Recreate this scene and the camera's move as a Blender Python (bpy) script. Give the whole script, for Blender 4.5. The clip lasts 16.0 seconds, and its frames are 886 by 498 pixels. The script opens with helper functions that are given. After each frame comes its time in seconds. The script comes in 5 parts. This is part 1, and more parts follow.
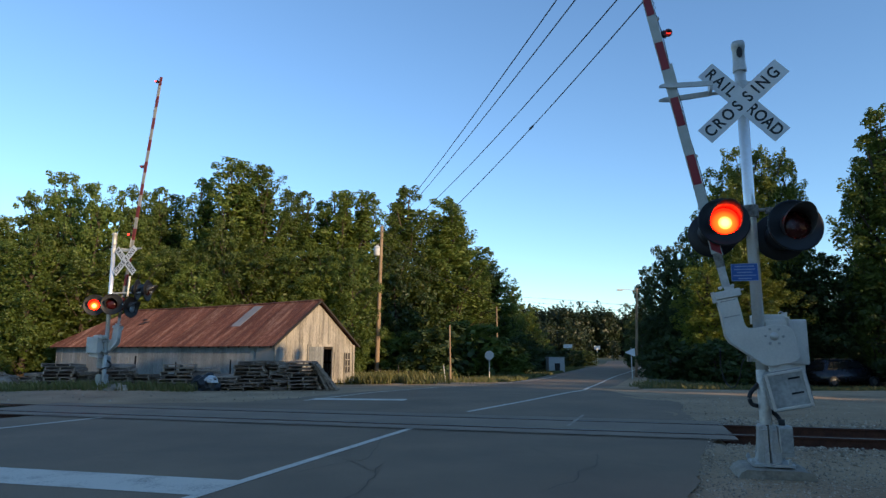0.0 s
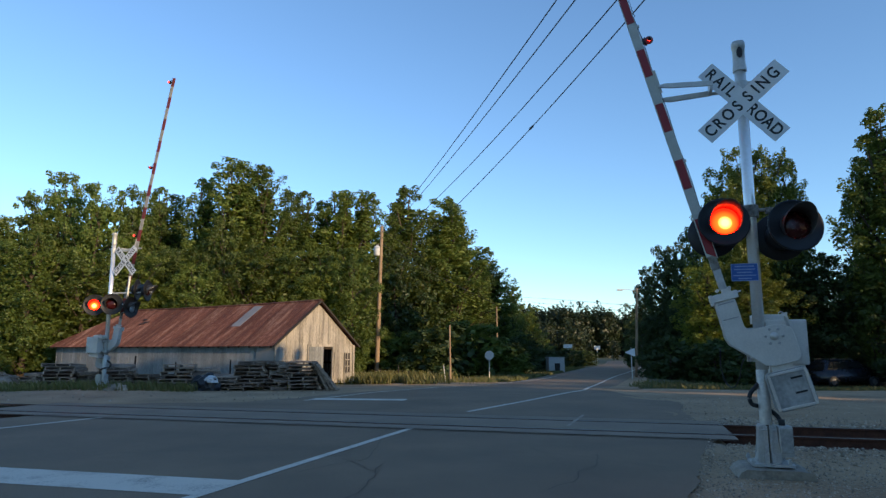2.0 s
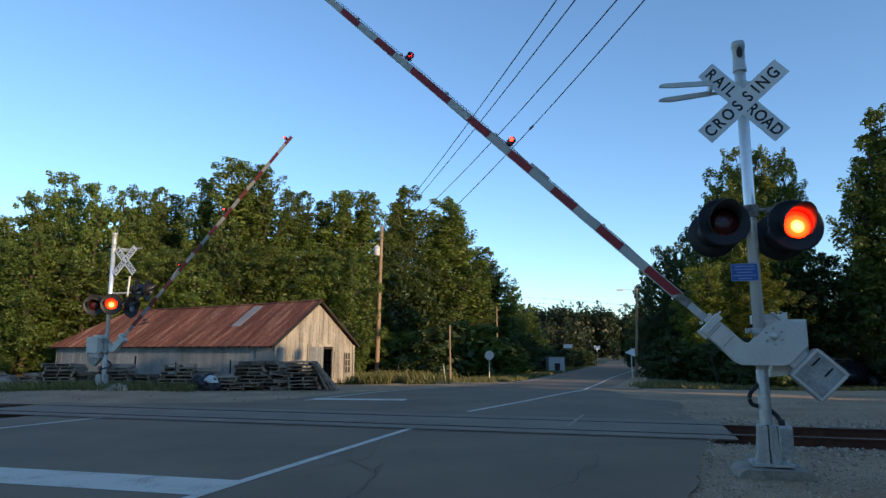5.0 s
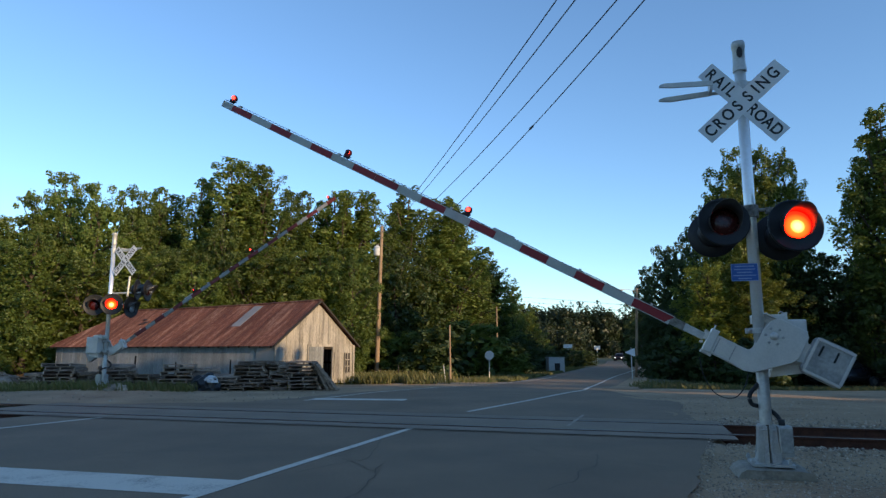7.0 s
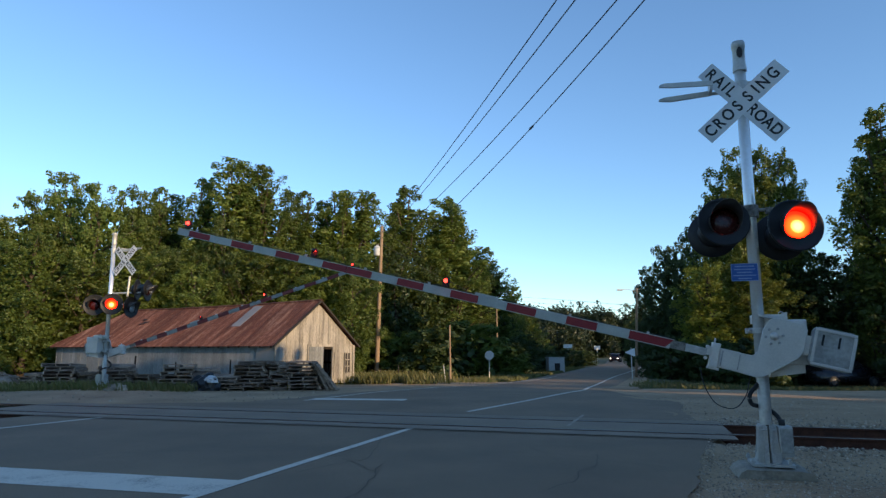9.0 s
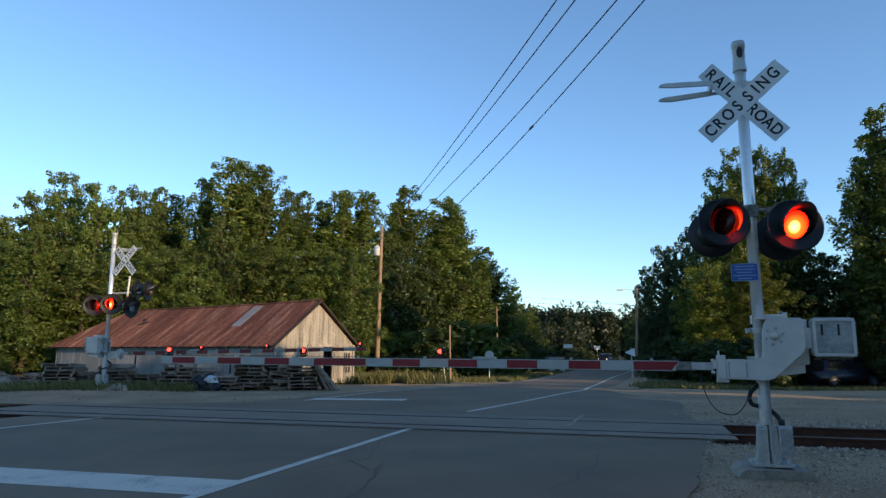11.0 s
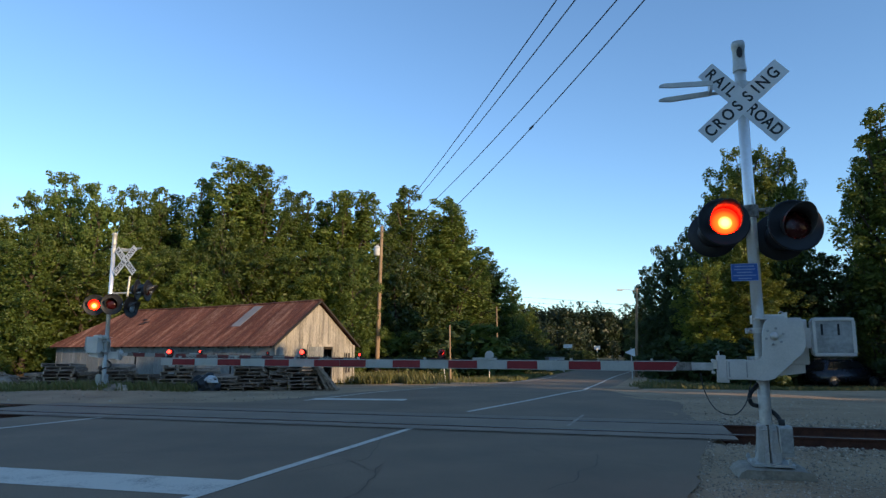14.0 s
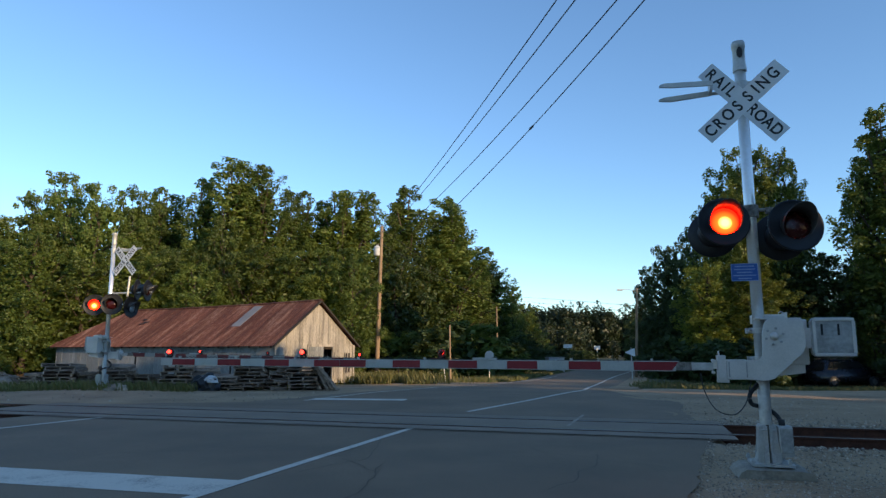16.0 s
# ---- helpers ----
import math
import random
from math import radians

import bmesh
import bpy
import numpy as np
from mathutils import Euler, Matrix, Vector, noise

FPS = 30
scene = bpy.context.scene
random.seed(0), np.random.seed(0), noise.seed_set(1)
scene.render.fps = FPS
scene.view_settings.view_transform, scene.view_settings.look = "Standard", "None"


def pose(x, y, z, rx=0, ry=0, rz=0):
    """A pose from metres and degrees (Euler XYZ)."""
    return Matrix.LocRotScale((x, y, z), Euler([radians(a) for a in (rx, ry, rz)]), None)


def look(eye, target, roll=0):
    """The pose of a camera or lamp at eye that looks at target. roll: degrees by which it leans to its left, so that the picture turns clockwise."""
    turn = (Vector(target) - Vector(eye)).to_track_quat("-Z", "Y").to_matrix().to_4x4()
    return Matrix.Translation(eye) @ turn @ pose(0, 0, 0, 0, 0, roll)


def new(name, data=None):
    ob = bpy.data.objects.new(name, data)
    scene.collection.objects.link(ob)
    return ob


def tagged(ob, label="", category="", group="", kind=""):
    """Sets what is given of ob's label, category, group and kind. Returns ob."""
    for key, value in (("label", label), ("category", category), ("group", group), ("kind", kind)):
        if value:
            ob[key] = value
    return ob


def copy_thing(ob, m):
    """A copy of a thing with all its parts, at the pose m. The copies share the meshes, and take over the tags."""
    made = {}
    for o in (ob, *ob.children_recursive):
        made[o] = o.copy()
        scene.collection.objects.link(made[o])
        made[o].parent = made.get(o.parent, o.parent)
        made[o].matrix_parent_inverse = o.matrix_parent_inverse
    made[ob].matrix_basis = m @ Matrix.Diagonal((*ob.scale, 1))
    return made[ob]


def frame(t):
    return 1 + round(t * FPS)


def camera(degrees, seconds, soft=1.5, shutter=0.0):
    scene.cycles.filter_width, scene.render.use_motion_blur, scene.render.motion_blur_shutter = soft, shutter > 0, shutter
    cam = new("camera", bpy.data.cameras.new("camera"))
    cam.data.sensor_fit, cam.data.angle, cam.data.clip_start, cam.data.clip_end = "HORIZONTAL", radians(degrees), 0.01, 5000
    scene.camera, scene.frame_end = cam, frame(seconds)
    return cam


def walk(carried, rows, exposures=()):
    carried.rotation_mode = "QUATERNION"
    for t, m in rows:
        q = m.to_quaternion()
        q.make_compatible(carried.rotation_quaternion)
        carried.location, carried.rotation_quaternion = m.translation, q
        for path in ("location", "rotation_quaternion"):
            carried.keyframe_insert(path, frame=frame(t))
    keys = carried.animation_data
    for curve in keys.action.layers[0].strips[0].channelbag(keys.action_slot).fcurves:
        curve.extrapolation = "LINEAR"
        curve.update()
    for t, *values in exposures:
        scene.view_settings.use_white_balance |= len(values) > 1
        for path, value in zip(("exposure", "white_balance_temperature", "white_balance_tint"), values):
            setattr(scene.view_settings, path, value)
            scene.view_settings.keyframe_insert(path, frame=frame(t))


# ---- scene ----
cam = camera(68.57, 16.0, soft=1.4)
EYE = (0.0, 0.0, 1.33)
CAM_POSE = pose(*EYE, 90 + 8.88, 0, 0)
walk(cam, [(0.0, CAM_POSE), (16.0, CAM_POSE)], exposures=[(0.0, 0.97), (16.0, 0.97)])

# ---- light ----
SUN_AZ, SUN_EL = 132.0, 11.0
SUN_DIR = Vector((math.sin(radians(SUN_AZ)) * math.cos(radians(SUN_EL)), math.cos(radians(SUN_AZ)) * math.cos(radians(SUN_EL)), math.sin(radians(SUN_EL))))
world = bpy.data.worlds.new("world")
scene.world = world
world.use_nodes = True
wn = world.node_tree.nodes
sky = wn.new("ShaderNodeTexSky")
sky.sky_type, sky.sun_disc = "NISHITA", False
sky.sun_elevation, sky.sun_rotation = radians(SUN_EL), radians(SUN_AZ)
sky.air_density, sky.dust_density, sky.ozone_density = 0.93, 0.0, 3.3
wn["Background"].inputs[1].default_value = 0.15
world.node_tree.links.new(sky.outputs[0], wn["Background"].inputs[0])
sun = new("sun", bpy.data.lights.new("sun", "SUN"))
sun.data.energy, sun.data.angle, sun.data.color = 2.9, radians(0.6), (1.0, 0.72, 0.42)
sun.matrix_world = look(SUN_DIR * 100, (0, 0, 0))


# ---- materials ----
def mat(name, c1, c2, scale=8.0, rough=0.7, metal=0.0, bump=0.2, fine=60.0, lo=0.35, hi=0.65, stretch=(1, 1, 1), third=None, island=0.0, spec=0.4):
    """A surface of two colours mixed by noise at two scales, with fine relief."""
    m = bpy.data.materials.new(name)
    m.use_nodes = True
    nt = m.node_tree
    n, l = nt.nodes, nt.links
    b = n["Principled BSDF"]
    tc, mp = n.new("ShaderNodeTexCoord"), n.new("ShaderNodeMapping")
    mp.inputs["Scale"].default_value = stretch
    l.new(tc.outputs["Object"], mp.inputs[0])
    big, small = n.new("ShaderNodeTexNoise"), n.new("ShaderNodeTexNoise")
    big.inputs["Scale"].default_value, big.inputs["Detail"].default_value = scale, 6
    small.inputs["Scale"].default_value, small.inputs["Detail"].default_value = fine, 4
    l.new(mp.outputs[0], big.inputs["Vector"])
    l.new(mp.outputs[0], small.inputs["Vector"])
    mixv = n.new("ShaderNodeMath")
    mixv.operation = "MULTIPLY_ADD"
    l.new(small.outputs[0], mixv.inputs[0])
    mixv.inputs[1].default_value = 0.45
    add = n.new("ShaderNodeMath")
    add.operation = "MULTIPLY"
    add.inputs[1].default_value = 0.55
    l.new(big.outputs[0], add.inputs[0])
    l.new(add.outputs[0], mixv.inputs[2])
    ramp = n.new("ShaderNodeValToRGB")
    e = ramp.color_ramp.elements
    e[0].position, e[0].color = lo, (*c1, 1)
    e[1].position, e[1].color = hi, (*c2, 1)
    if third:
        x = e.new((lo + hi) / 2)
        x.color = (*third, 1)
    l.new(mixv.outputs[0], ramp.inputs[0])
    out = ramp.outputs[0]
    if island:
        g = n.new("ShaderNodeNewGeometry")
        oi = n.new("ShaderNodeObjectInfo")
        s = n.new("ShaderNodeMath")
        s.operation = "ADD"
        l.new(g.outputs["Random Per Island"], s.inputs[0])
        l.new(oi.outputs["Random"], s.inputs[1])
        fr = n.new("ShaderNodeMath")
        fr.operation = "FRACT"
        l.new(s.outputs[0], fr.inputs[0])
        mr = n.new("ShaderNodeMapRange")
        mr.inputs["To Min"].default_value, mr.inputs["To Max"].default_value = 1 - island, 1 + island
        l.new(fr.outputs[0], mr.inputs[0])
        hsv = n.new("ShaderNodeHueSaturation")
        l.new(mr.outputs[0], hsv.inputs["Value"])
        l.new(out, hsv.inputs["Color"])
        out = hsv.outputs[0]
    l.new(out, b.inputs["Base Color"])
    rr = n.new("ShaderNodeMapRange")
    rr.inputs["To Min"].default_value, rr.inputs["To Max"].default_value = max(0.05, rough - 0.12), min(1, rough + 0.12)
    l.new(big.outputs[0], rr.inputs[0])
    l.new(rr.outputs[0], b.inputs["Roughness"])
    b.inputs["Metallic"].default_value = metal
    b.inputs["Specular IOR Level"].default_value = spec
    if bump:
        bp = n.new("ShaderNodeBump")
        bp.inputs["Strength"].default_value, bp.inputs["Distance"].default_value = bump, 0.02
        l.new(mixv.outputs[0], bp.inputs["Height"])
        l.new(bp.outputs[0], b.inputs["Normal"])
    return m


def leaf_mat(name, c1, c2, glow=0.45):
    """Leaves: diffuse and translucent, each leaf a little different."""
    m = bpy.data.materials.new(name)
    m.use_nodes = True
    n, l = m.node_tree.nodes, m.node_tree.links
    n.remove(n["Principled BSDF"])
    g, oi = n.new("ShaderNodeNewGeometry"), n.new("ShaderNodeObjectInfo")
    mixc = n.new("ShaderNodeMix")
    mixc.data_type = "RGBA"
    mixc.inputs[6].default_value, mixc.inputs[7].default_value = (*c1, 1), (*c2, 1)
    l.new(g.outputs["Random Per Island"], mixc.inputs[0])
    hsv = n.new("ShaderNodeHueSaturation")
    mr = n.new("ShaderNodeMapRange")
    mr.inputs["To Min"].default_value, mr.inputs["To Max"].default_value = 0.75, 1.25
    l.new(oi.outputs["Random"], mr.inputs[0])
    l.new(mr.outputs[0], hsv.inputs["Value"])
    l.new(mixc.outputs[2], hsv.inputs["Color"])
    d, t, mx, gl = n.new("ShaderNodeBsdfDiffuse"), n.new("ShaderNodeBsdfTranslucent"), n.new("ShaderNodeMixShader"), n.new("ShaderNodeBsdfGlossy")
    l.new(hsv.outputs[0], d.inputs[0])
    l.new(hsv.outputs[0], t.inputs[0])
    mx.inputs[0].default_value = glow
    l.new(d.outputs[0], mx.inputs[1])
    l.new(t.outputs[0], mx.inputs[2])
    gl.inputs["Roughness"].default_value = 0.5
    m2 = n.new("ShaderNodeMixShader")
    m2.inputs[0].default_value = 0.03
    l.new(mx.outputs[0], m2.inputs[1])
    l.new(gl.outputs[0], m2.inputs[2])
    l.new(m2.outputs[0], n["Material Output"].inputs[0])
    return m


def glow_mat(name, colour, power, edge=None):
    """A lit lamp: hottest at its middle, redder to its rim."""
    m = bpy.data.materials.new(name)
    m.use_nodes = True
    n, l = m.node_tree.nodes, m.node_tree.links
    n.remove(n["Principled BSDF"])
    em = n.new("ShaderNodeEmission")
    em.inputs[0].default_value, em.inputs[1].default_value = (*colour, 1), power
    if edge:
        tc, gr, ramp = n.new("ShaderNodeTexCoord"), n.new("ShaderNodeVectorMath"), n.new("ShaderNodeValToRGB")
        gr.operation = "LENGTH"
        off = n.new("ShaderNodeMapping")
        off.inputs["Location"].default_value = (0, 0, 0.16)
        off.inputs["Scale"].default_value = (6.2, 0, 6.2)
        l.new(tc.outputs["Object"], off.inputs[0])
        l.new(off.outputs[0], gr.inputs[0])
        l.new(gr.outputs["Value"], ramp.inputs[0])
        e = ramp.color_ramp.elements
        e[0].position, e[0].color = 0.2, (*colour, 1)
        e[1].position, e[1].color = 0.95, (*edge, 1)
        x = e.new(0.5)
        x.color = (1.0, 0.011, 0.001, 1)
        l.new(ramp.outputs[0], em.inputs[0])
    l.new(em.outputs[0], n["Material Output"].inputs[0])
    return m


M_ASPHALT = mat("asphalt", (0.155, 0.106, 0.065), (0.255, 0.178, 0.112), 0.5, 0.85, bump=0.6, fine=70, lo=0.38, hi=0.62)
M_PATCH = mat("asphalt_panel", (0.19, 0.14, 0.096), (0.285, 0.215, 0.15), 1.2, 0.85, bump=0.5, fine=60)
M_TAR = mat("tar_joint", (0.07, 0.055, 0.042), (0.125, 0.095, 0.068), 4, 0.85)
M_CRACK = mat("fine_crack", (0.085, 0.064, 0.044), (0.145, 0.105, 0.07), 9, 0.9)
M_PAINT = mat("worn_road_paint", (0.32, 0.27, 0.215), (0.66, 0.585, 0.48), 2.5, 0.75, bump=0.3, fine=40, lo=0.3, hi=0.5)
M_FAINT = mat("rubbed_road_paint", (0.20, 0.15, 0.105), (0.42, 0.35, 0.27), 3.5, 0.8, bump=0.3, fine=40, lo=0.35, hi=0.65)
M_GROUND = mat("soil_and_grass", (0.10, 0.085, 0.05), (0.065, 0.085, 0.028), 0.35, 0.95, bump=0.8, fine=12)
M_DIRT = mat("gravelly_dirt", (0.215, 0.138, 0.075), (0.46, 0.312, 0.18), 0.6, 0.95, bump=0.9, fine=30, lo=0.34, hi=0.66)
M_STONE = mat("ballast_stone", (0.24, 0.185, 0.13), (0.50, 0.41, 0.31), 5, 0.9, bump=0.4, island=0.45)
M_RAIL = mat("rusty_rail", (0.07, 0.028, 0.018), (0.15, 0.06, 0.035), 6, 0.85, metal=0.2, bump=0.4)
M_RAILTOP = mat("worn_rail_head", (0.13, 0.11, 0.095), (0.23, 0.20, 0.175), 4, 0.5, metal=0.5, bump=0.1)
M_CONCRETE = mat("concrete", (0.26, 0.26, 0.25), (0.42, 0.42, 0.40), 3, 0.9, bump=0.4)
M_ALU = mat("brushed_aluminium", (0.78, 0.77, 0.73), (0.92, 0.91, 0.87), 3, 0.22, metal=0.55, bump=0.05, fine=30)
M_GALV = mat("galvanised_steel", (0.38, 0.38, 0.36), (0.54, 0.53, 0.50), 7, 0.45, metal=0.4, bump=0.1, fine=40)
M_CAST = mat("painted_casting", (0.54, 0.52, 0.48), (0.66, 0.63, 0.58), 4, 0.42, metal=0.25, bump=0.12, fine=50)
M_WEIGHT = mat("weathered_counterweight", (0.24, 0.245, 0.235), (0.46, 0.46, 0.44), 5, 0.6, metal=0.3, bump=0.3, fine=25)
M_BLACK = mat("black_painted_metal", (0.006, 0.006, 0.007), (0.014, 0.014, 0.016), 5, 0.5, bump=0.08)
M_HOSE = mat("black_rubber", (0.015, 0.015, 0.016), (0.035, 0.035, 0.036), 10, 0.6)
M_SIGN = mat("sign_sheeting", (0.60, 0.62, 0.62), (0.72, 0.73, 0.73), 3, 0.5, bump=0.02)
M_SHEAR = mat("stained_shear_plate", (0.10, 0.085, 0.07), (0.30, 0.28, 0.24), 18, 0.7, metal=0.2, bump=0.3)
M_HOOD = mat("black_hood_enamel", (0.022, 0.021, 0.021), (0.038, 0.037, 0.036), 5, 0.4, bump=0.02, spec=0.7)
M_FOOTING = mat("dirty_footing_concrete", (0.19, 0.165, 0.13), (0.36, 0.32, 0.26), 4, 0.95, bump=0.9, fine=25)
M_INK = mat("black_sign_ink", (0.01, 0.01, 0.01), (0.02, 0.02, 0.02), 5, 0.5, bump=0)
M_BLUE = mat("blue_sign_paint", (0.025, 0.085, 0.30), (0.04, 0.12, 0.38), 5, 0.45, bump=0.02)
M_BARS = mat("pale_print", (0.14, 0.24, 0.48), (0.26, 0.37, 0.58), 30, 0.5, bump=0)
M_RED = mat("red_reflective_tape", (0.21, 0.010, 0.016), (0.31, 0.020, 0.026), 6, 0.45, bump=0.05)
M_WHITE = mat("white_reflective_tape", (0.37, 0.37, 0.33), (0.50, 0.50, 0.45), 5, 0.5, bump=0.05)
# far arm tapes: weathered tone, plus the arm's shade mixed into the colour
M_RED_OLD_SHADED = mat("faded_shaded_red_tape", (0.12, 0.022, 0.022), (0.18, 0.034, 0.032), 6, 0.6, bump=0.05)
M_WHITE_OLD_SHADED = mat("faded_shaded_white_tape", (0.21, 0.21, 0.19), (0.32, 0.315, 0.29), 5, 0.6, bump=0.05)
M_DARKLENS = mat("unlit_red_lens", (0.035, 0.003, 0.003), (0.06, 0.006, 0.005), 40, 0.25, bump=0.2)
# pale grey painted in place of sky mirrored by the lens
M_SKYLENS = mat("sky_mirror_lamp_face", (0.30, 0.34, 0.38), (0.42, 0.46, 0.50), 6, 0.3, bump=0.02)
M_LIT = glow_mat("lit_red_lens", (1.0, 0.10, 0.020), 17.0, (0.4, 0.0014, 0.0003))
M_LITSMALL = glow_mat("lit_marker_lens", (1.0, 0.035, 0.022), 4.0)
M_HEAD = glow_mat("headlamp", (1.0, 0.85, 0.65), 3.0)
M_WOOD_POLE = mat("weathered_pole_wood", (0.20, 0.13, 0.075), (0.34, 0.24, 0.15), 1.5, 0.85, bump=0.5, fine=20, stretch=(6, 6, 0.5))
M_BARK = mat("bark", (0.045, 0.034, 0.025), (0.10, 0.075, 0.055), 3, 0.95, bump=0.8, fine=15, stretch=(2, 2, 0.5))
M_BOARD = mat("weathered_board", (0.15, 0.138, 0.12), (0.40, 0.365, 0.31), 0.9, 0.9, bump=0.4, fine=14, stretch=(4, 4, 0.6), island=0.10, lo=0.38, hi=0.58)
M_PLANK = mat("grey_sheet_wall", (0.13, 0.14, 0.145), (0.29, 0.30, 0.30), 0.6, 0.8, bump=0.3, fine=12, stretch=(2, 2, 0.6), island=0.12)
M_RUST = mat("rusted_roof_sheet", (0.055, 0.022, 0.016), (0.33, 0.20, 0.15), 0.6, 0.85, metal=0.1, bump=0.2, fine=9, stretch=(5, 0.7, 0.7), third=(0.14, 0.05, 0.03), island=0.2, lo=0.34, hi=0.68)
M_TIN = mat("grey_roof_sheet", (0.20, 0.19, 0.185), (0.30, 0.285, 0.275), 1.5, 0.7, metal=0.2, bump=0.1)
M_DARKWOOD = mat("dark_interior_wood", (0.02, 0.017, 0.014), (0.045, 0.036, 0.03), 3, 0.9)
M_PALLET = mat("weathered_pallet_wood", (0.14, 0.10, 0.075), (0.42, 0.32, 0.24), 2, 0.9, bump=0.4, fine=20, island=0.3)
M_TARP = mat("black_plastic_sheet", (0.012, 0.013, 0.015), (0.03, 0.032, 0.035), 4, 0.35, bump=0.5, fine=8)
M_WHITEBAG = mat("white_plastic", (0.45, 0.45, 0.45), (0.65, 0.65, 0.64), 5, 0.5, bump=0.5)
M_POTS = mat("transformer_grey", (0.42, 0.43, 0.42), (0.55, 0.55, 0.54), 5, 0.5, bump=0.05)
M_WIRE = mat("dark_cable", (0.012, 0.012, 0.014), (0.02, 0.02, 0.022), 5, 0.6, bump=0)
M_LEAF_A = leaf_mat("poplar_leaves", (0.09, 0.132, 0.024), (0.175, 0.215, 0.04), 0.5)
M_LEAF_B = leaf_mat("hardwood_leaves", (0.078, 0.122, 0.022), (0.15, 0.195, 0.036), 0.5)
M_LEAF_C = leaf_mat("yellowing_leaves", (0.11, 0.148, 0.02), (0.195, 0.215, 0.032))
# shade on right-hand and deeper trees is put into this leaf colour
M_LEAF_SHADE = leaf_mat("shade_dark_leaves", (0.034, 0.058, 0.018), (0.066, 0.095, 0.027), 0.4)
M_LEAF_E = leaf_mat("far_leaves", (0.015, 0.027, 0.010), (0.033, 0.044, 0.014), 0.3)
M_GRASS = leaf_mat("dry_grass", (0.08, 0.10, 0.025), (0.20, 0.17, 0.06), 0.4)
M_CARPAINT = mat("dark_car_paint", (0.012, 0.014, 0.02), (0.018, 0.02, 0.028), 3, 0.25, metal=0.3, bump=0, spec=0.6)
M_CARRED = mat("maroon_car_paint", (0.05, 0.012, 0.010), (0.07, 0.018, 0.014), 3, 0.3, metal=0.2, bump=0)
M_TYRE = mat("tyre_rubber", (0.015, 0.015, 0.015), (0.03, 0.03, 0.03), 10, 0.8)
M_RIM = mat("alloy_rim", (0.09, 0.09, 0.095), (0.15, 0.15, 0.155), 5, 0.5, metal=0.5, bump=0)
M_GLASS = mat("dark_car_glass", (0.01, 0.012, 0.014), (0.016, 0.018, 0.02), 2, 0.08, bump=0, spec=0.7)
M_HOUSE = mat("pale_siding", (0.11, 0.11, 0.11), (0.18, 0.18, 0.175), 1, 0.8, bump=0.1)


# ---- mesh helpers ----
def mesh_ob(name, bm, material, smooth=False):
    me = bpy.data.meshes.new(name)
    bmesh.ops.recalc_face_normals(bm, faces=bm.faces)
    bm.to_mesh(me)
    bm.free()
    for m in material if isinstance(material, (list, tuple)) else [material]:
        me.materials.append(m)
    if smooth:
        me.polygons.foreach_set("use_smooth", [True] * len(me.polygons))
    return new(name, me)


def part(name, bm, material, parent, label="", at=None, smooth=False):
    ob = mesh_ob(name, bm, material, smooth)
    ob.parent = parent
    if at is not None:
        ob.matrix_basis = at
    return tagged(ob, label)


def thing(name, m, label, category, group="", kind=""):
    ob = new(name)
    ob.empty_display_size = 0.2
    ob.matrix_basis = m
    return tagged(ob, label, category, group, kind)


def box(bm, c, s, m=None, bevel=0.0, mi=0):
    r = bmesh.ops.create_cube(bm, size=1.0, matrix=(m or Matrix()) @ Matrix.Translation(c) @ Matrix.Diagonal((*s, 1)))
    vs = r["verts"]
    fs = set(f for v in vs for f in v.link_faces)
    for f in fs:
        f.material_index = mi
    if bevel:
        es = list(set(e for v in vs for e in v.link_edges))
        bmesh.ops.bevel(bm, geom=es, offset=bevel, segments=2, affect="EDGES", profile=0.7)
    return bm


def tube(bm, pts, radii, seg=10, cap=True):
    """A round bar through points with a radius at each."""
    pts = [Vector(p) for p in pts]
    if not isinstance(radii, (list, tuple)):
        radii = [radii] * len(pts)
    rings = []
    for i, p in enumerate(pts):
        d = (pts[min(i + 1, len(pts) - 1)] - pts[max(i - 1, 0)]).normalized()
        q = d.to_track_quat("Z", "Y")
        rings.append([bm.verts.new(p + q @ Vector((math.cos(a) * radii[i], math.sin(a) * radii[i], 0))) for a in (2 * math.pi * k / seg for k in range(seg))])
    for a, b in zip(rings, rings[1:]):
        for k in range(seg):
            bm.faces.new((a[k], a[(k + 1) % seg], b[(k + 1) % seg], b[k]))
    if cap:
        bm.faces.new(list(reversed(rings[0])))
        bm.faces.new(rings[-1])
    return bm


def eased(pts, n=6):
    """Points along a smooth curve through the given ones."""
    P = [Vector(p) for p in pts]
    P = [2 * P[0] - P[1]] + P + [2 * P[-1] - P[-2]]
    out = []
    for i in range(1, len(P) - 2):
        for k in range(n):
            t = k / n
            out.append(0.5 * (2 * P[i] + (P[i + 1] - P[i - 1]) * t + (2 * P[i - 1] - 5 * P[i] + 4 * P[i + 1] - P[i + 2]) * t * t + (3 * P[i] - P[i - 1] - 3 * P[i + 1] + P[i + 2]) * t ** 3))
    return out + [P[-2]]


def plate(bm, outline, y0, y1):
    """An outline in the xz plane, given thickness from y0 to y1."""
    a = [bm.verts.new((x, y0, z)) for x, z in outline]
    b = [bm.verts.new((x, y1, z)) for x, z in outline]
    bm.faces.new(a)
    bm.faces.new(list(reversed(b)))
    for i in range(len(a)):
        j = (i + 1) % len(a)
        bm.faces.new((a[j], a[i], b[i], b[j]))
    return bm


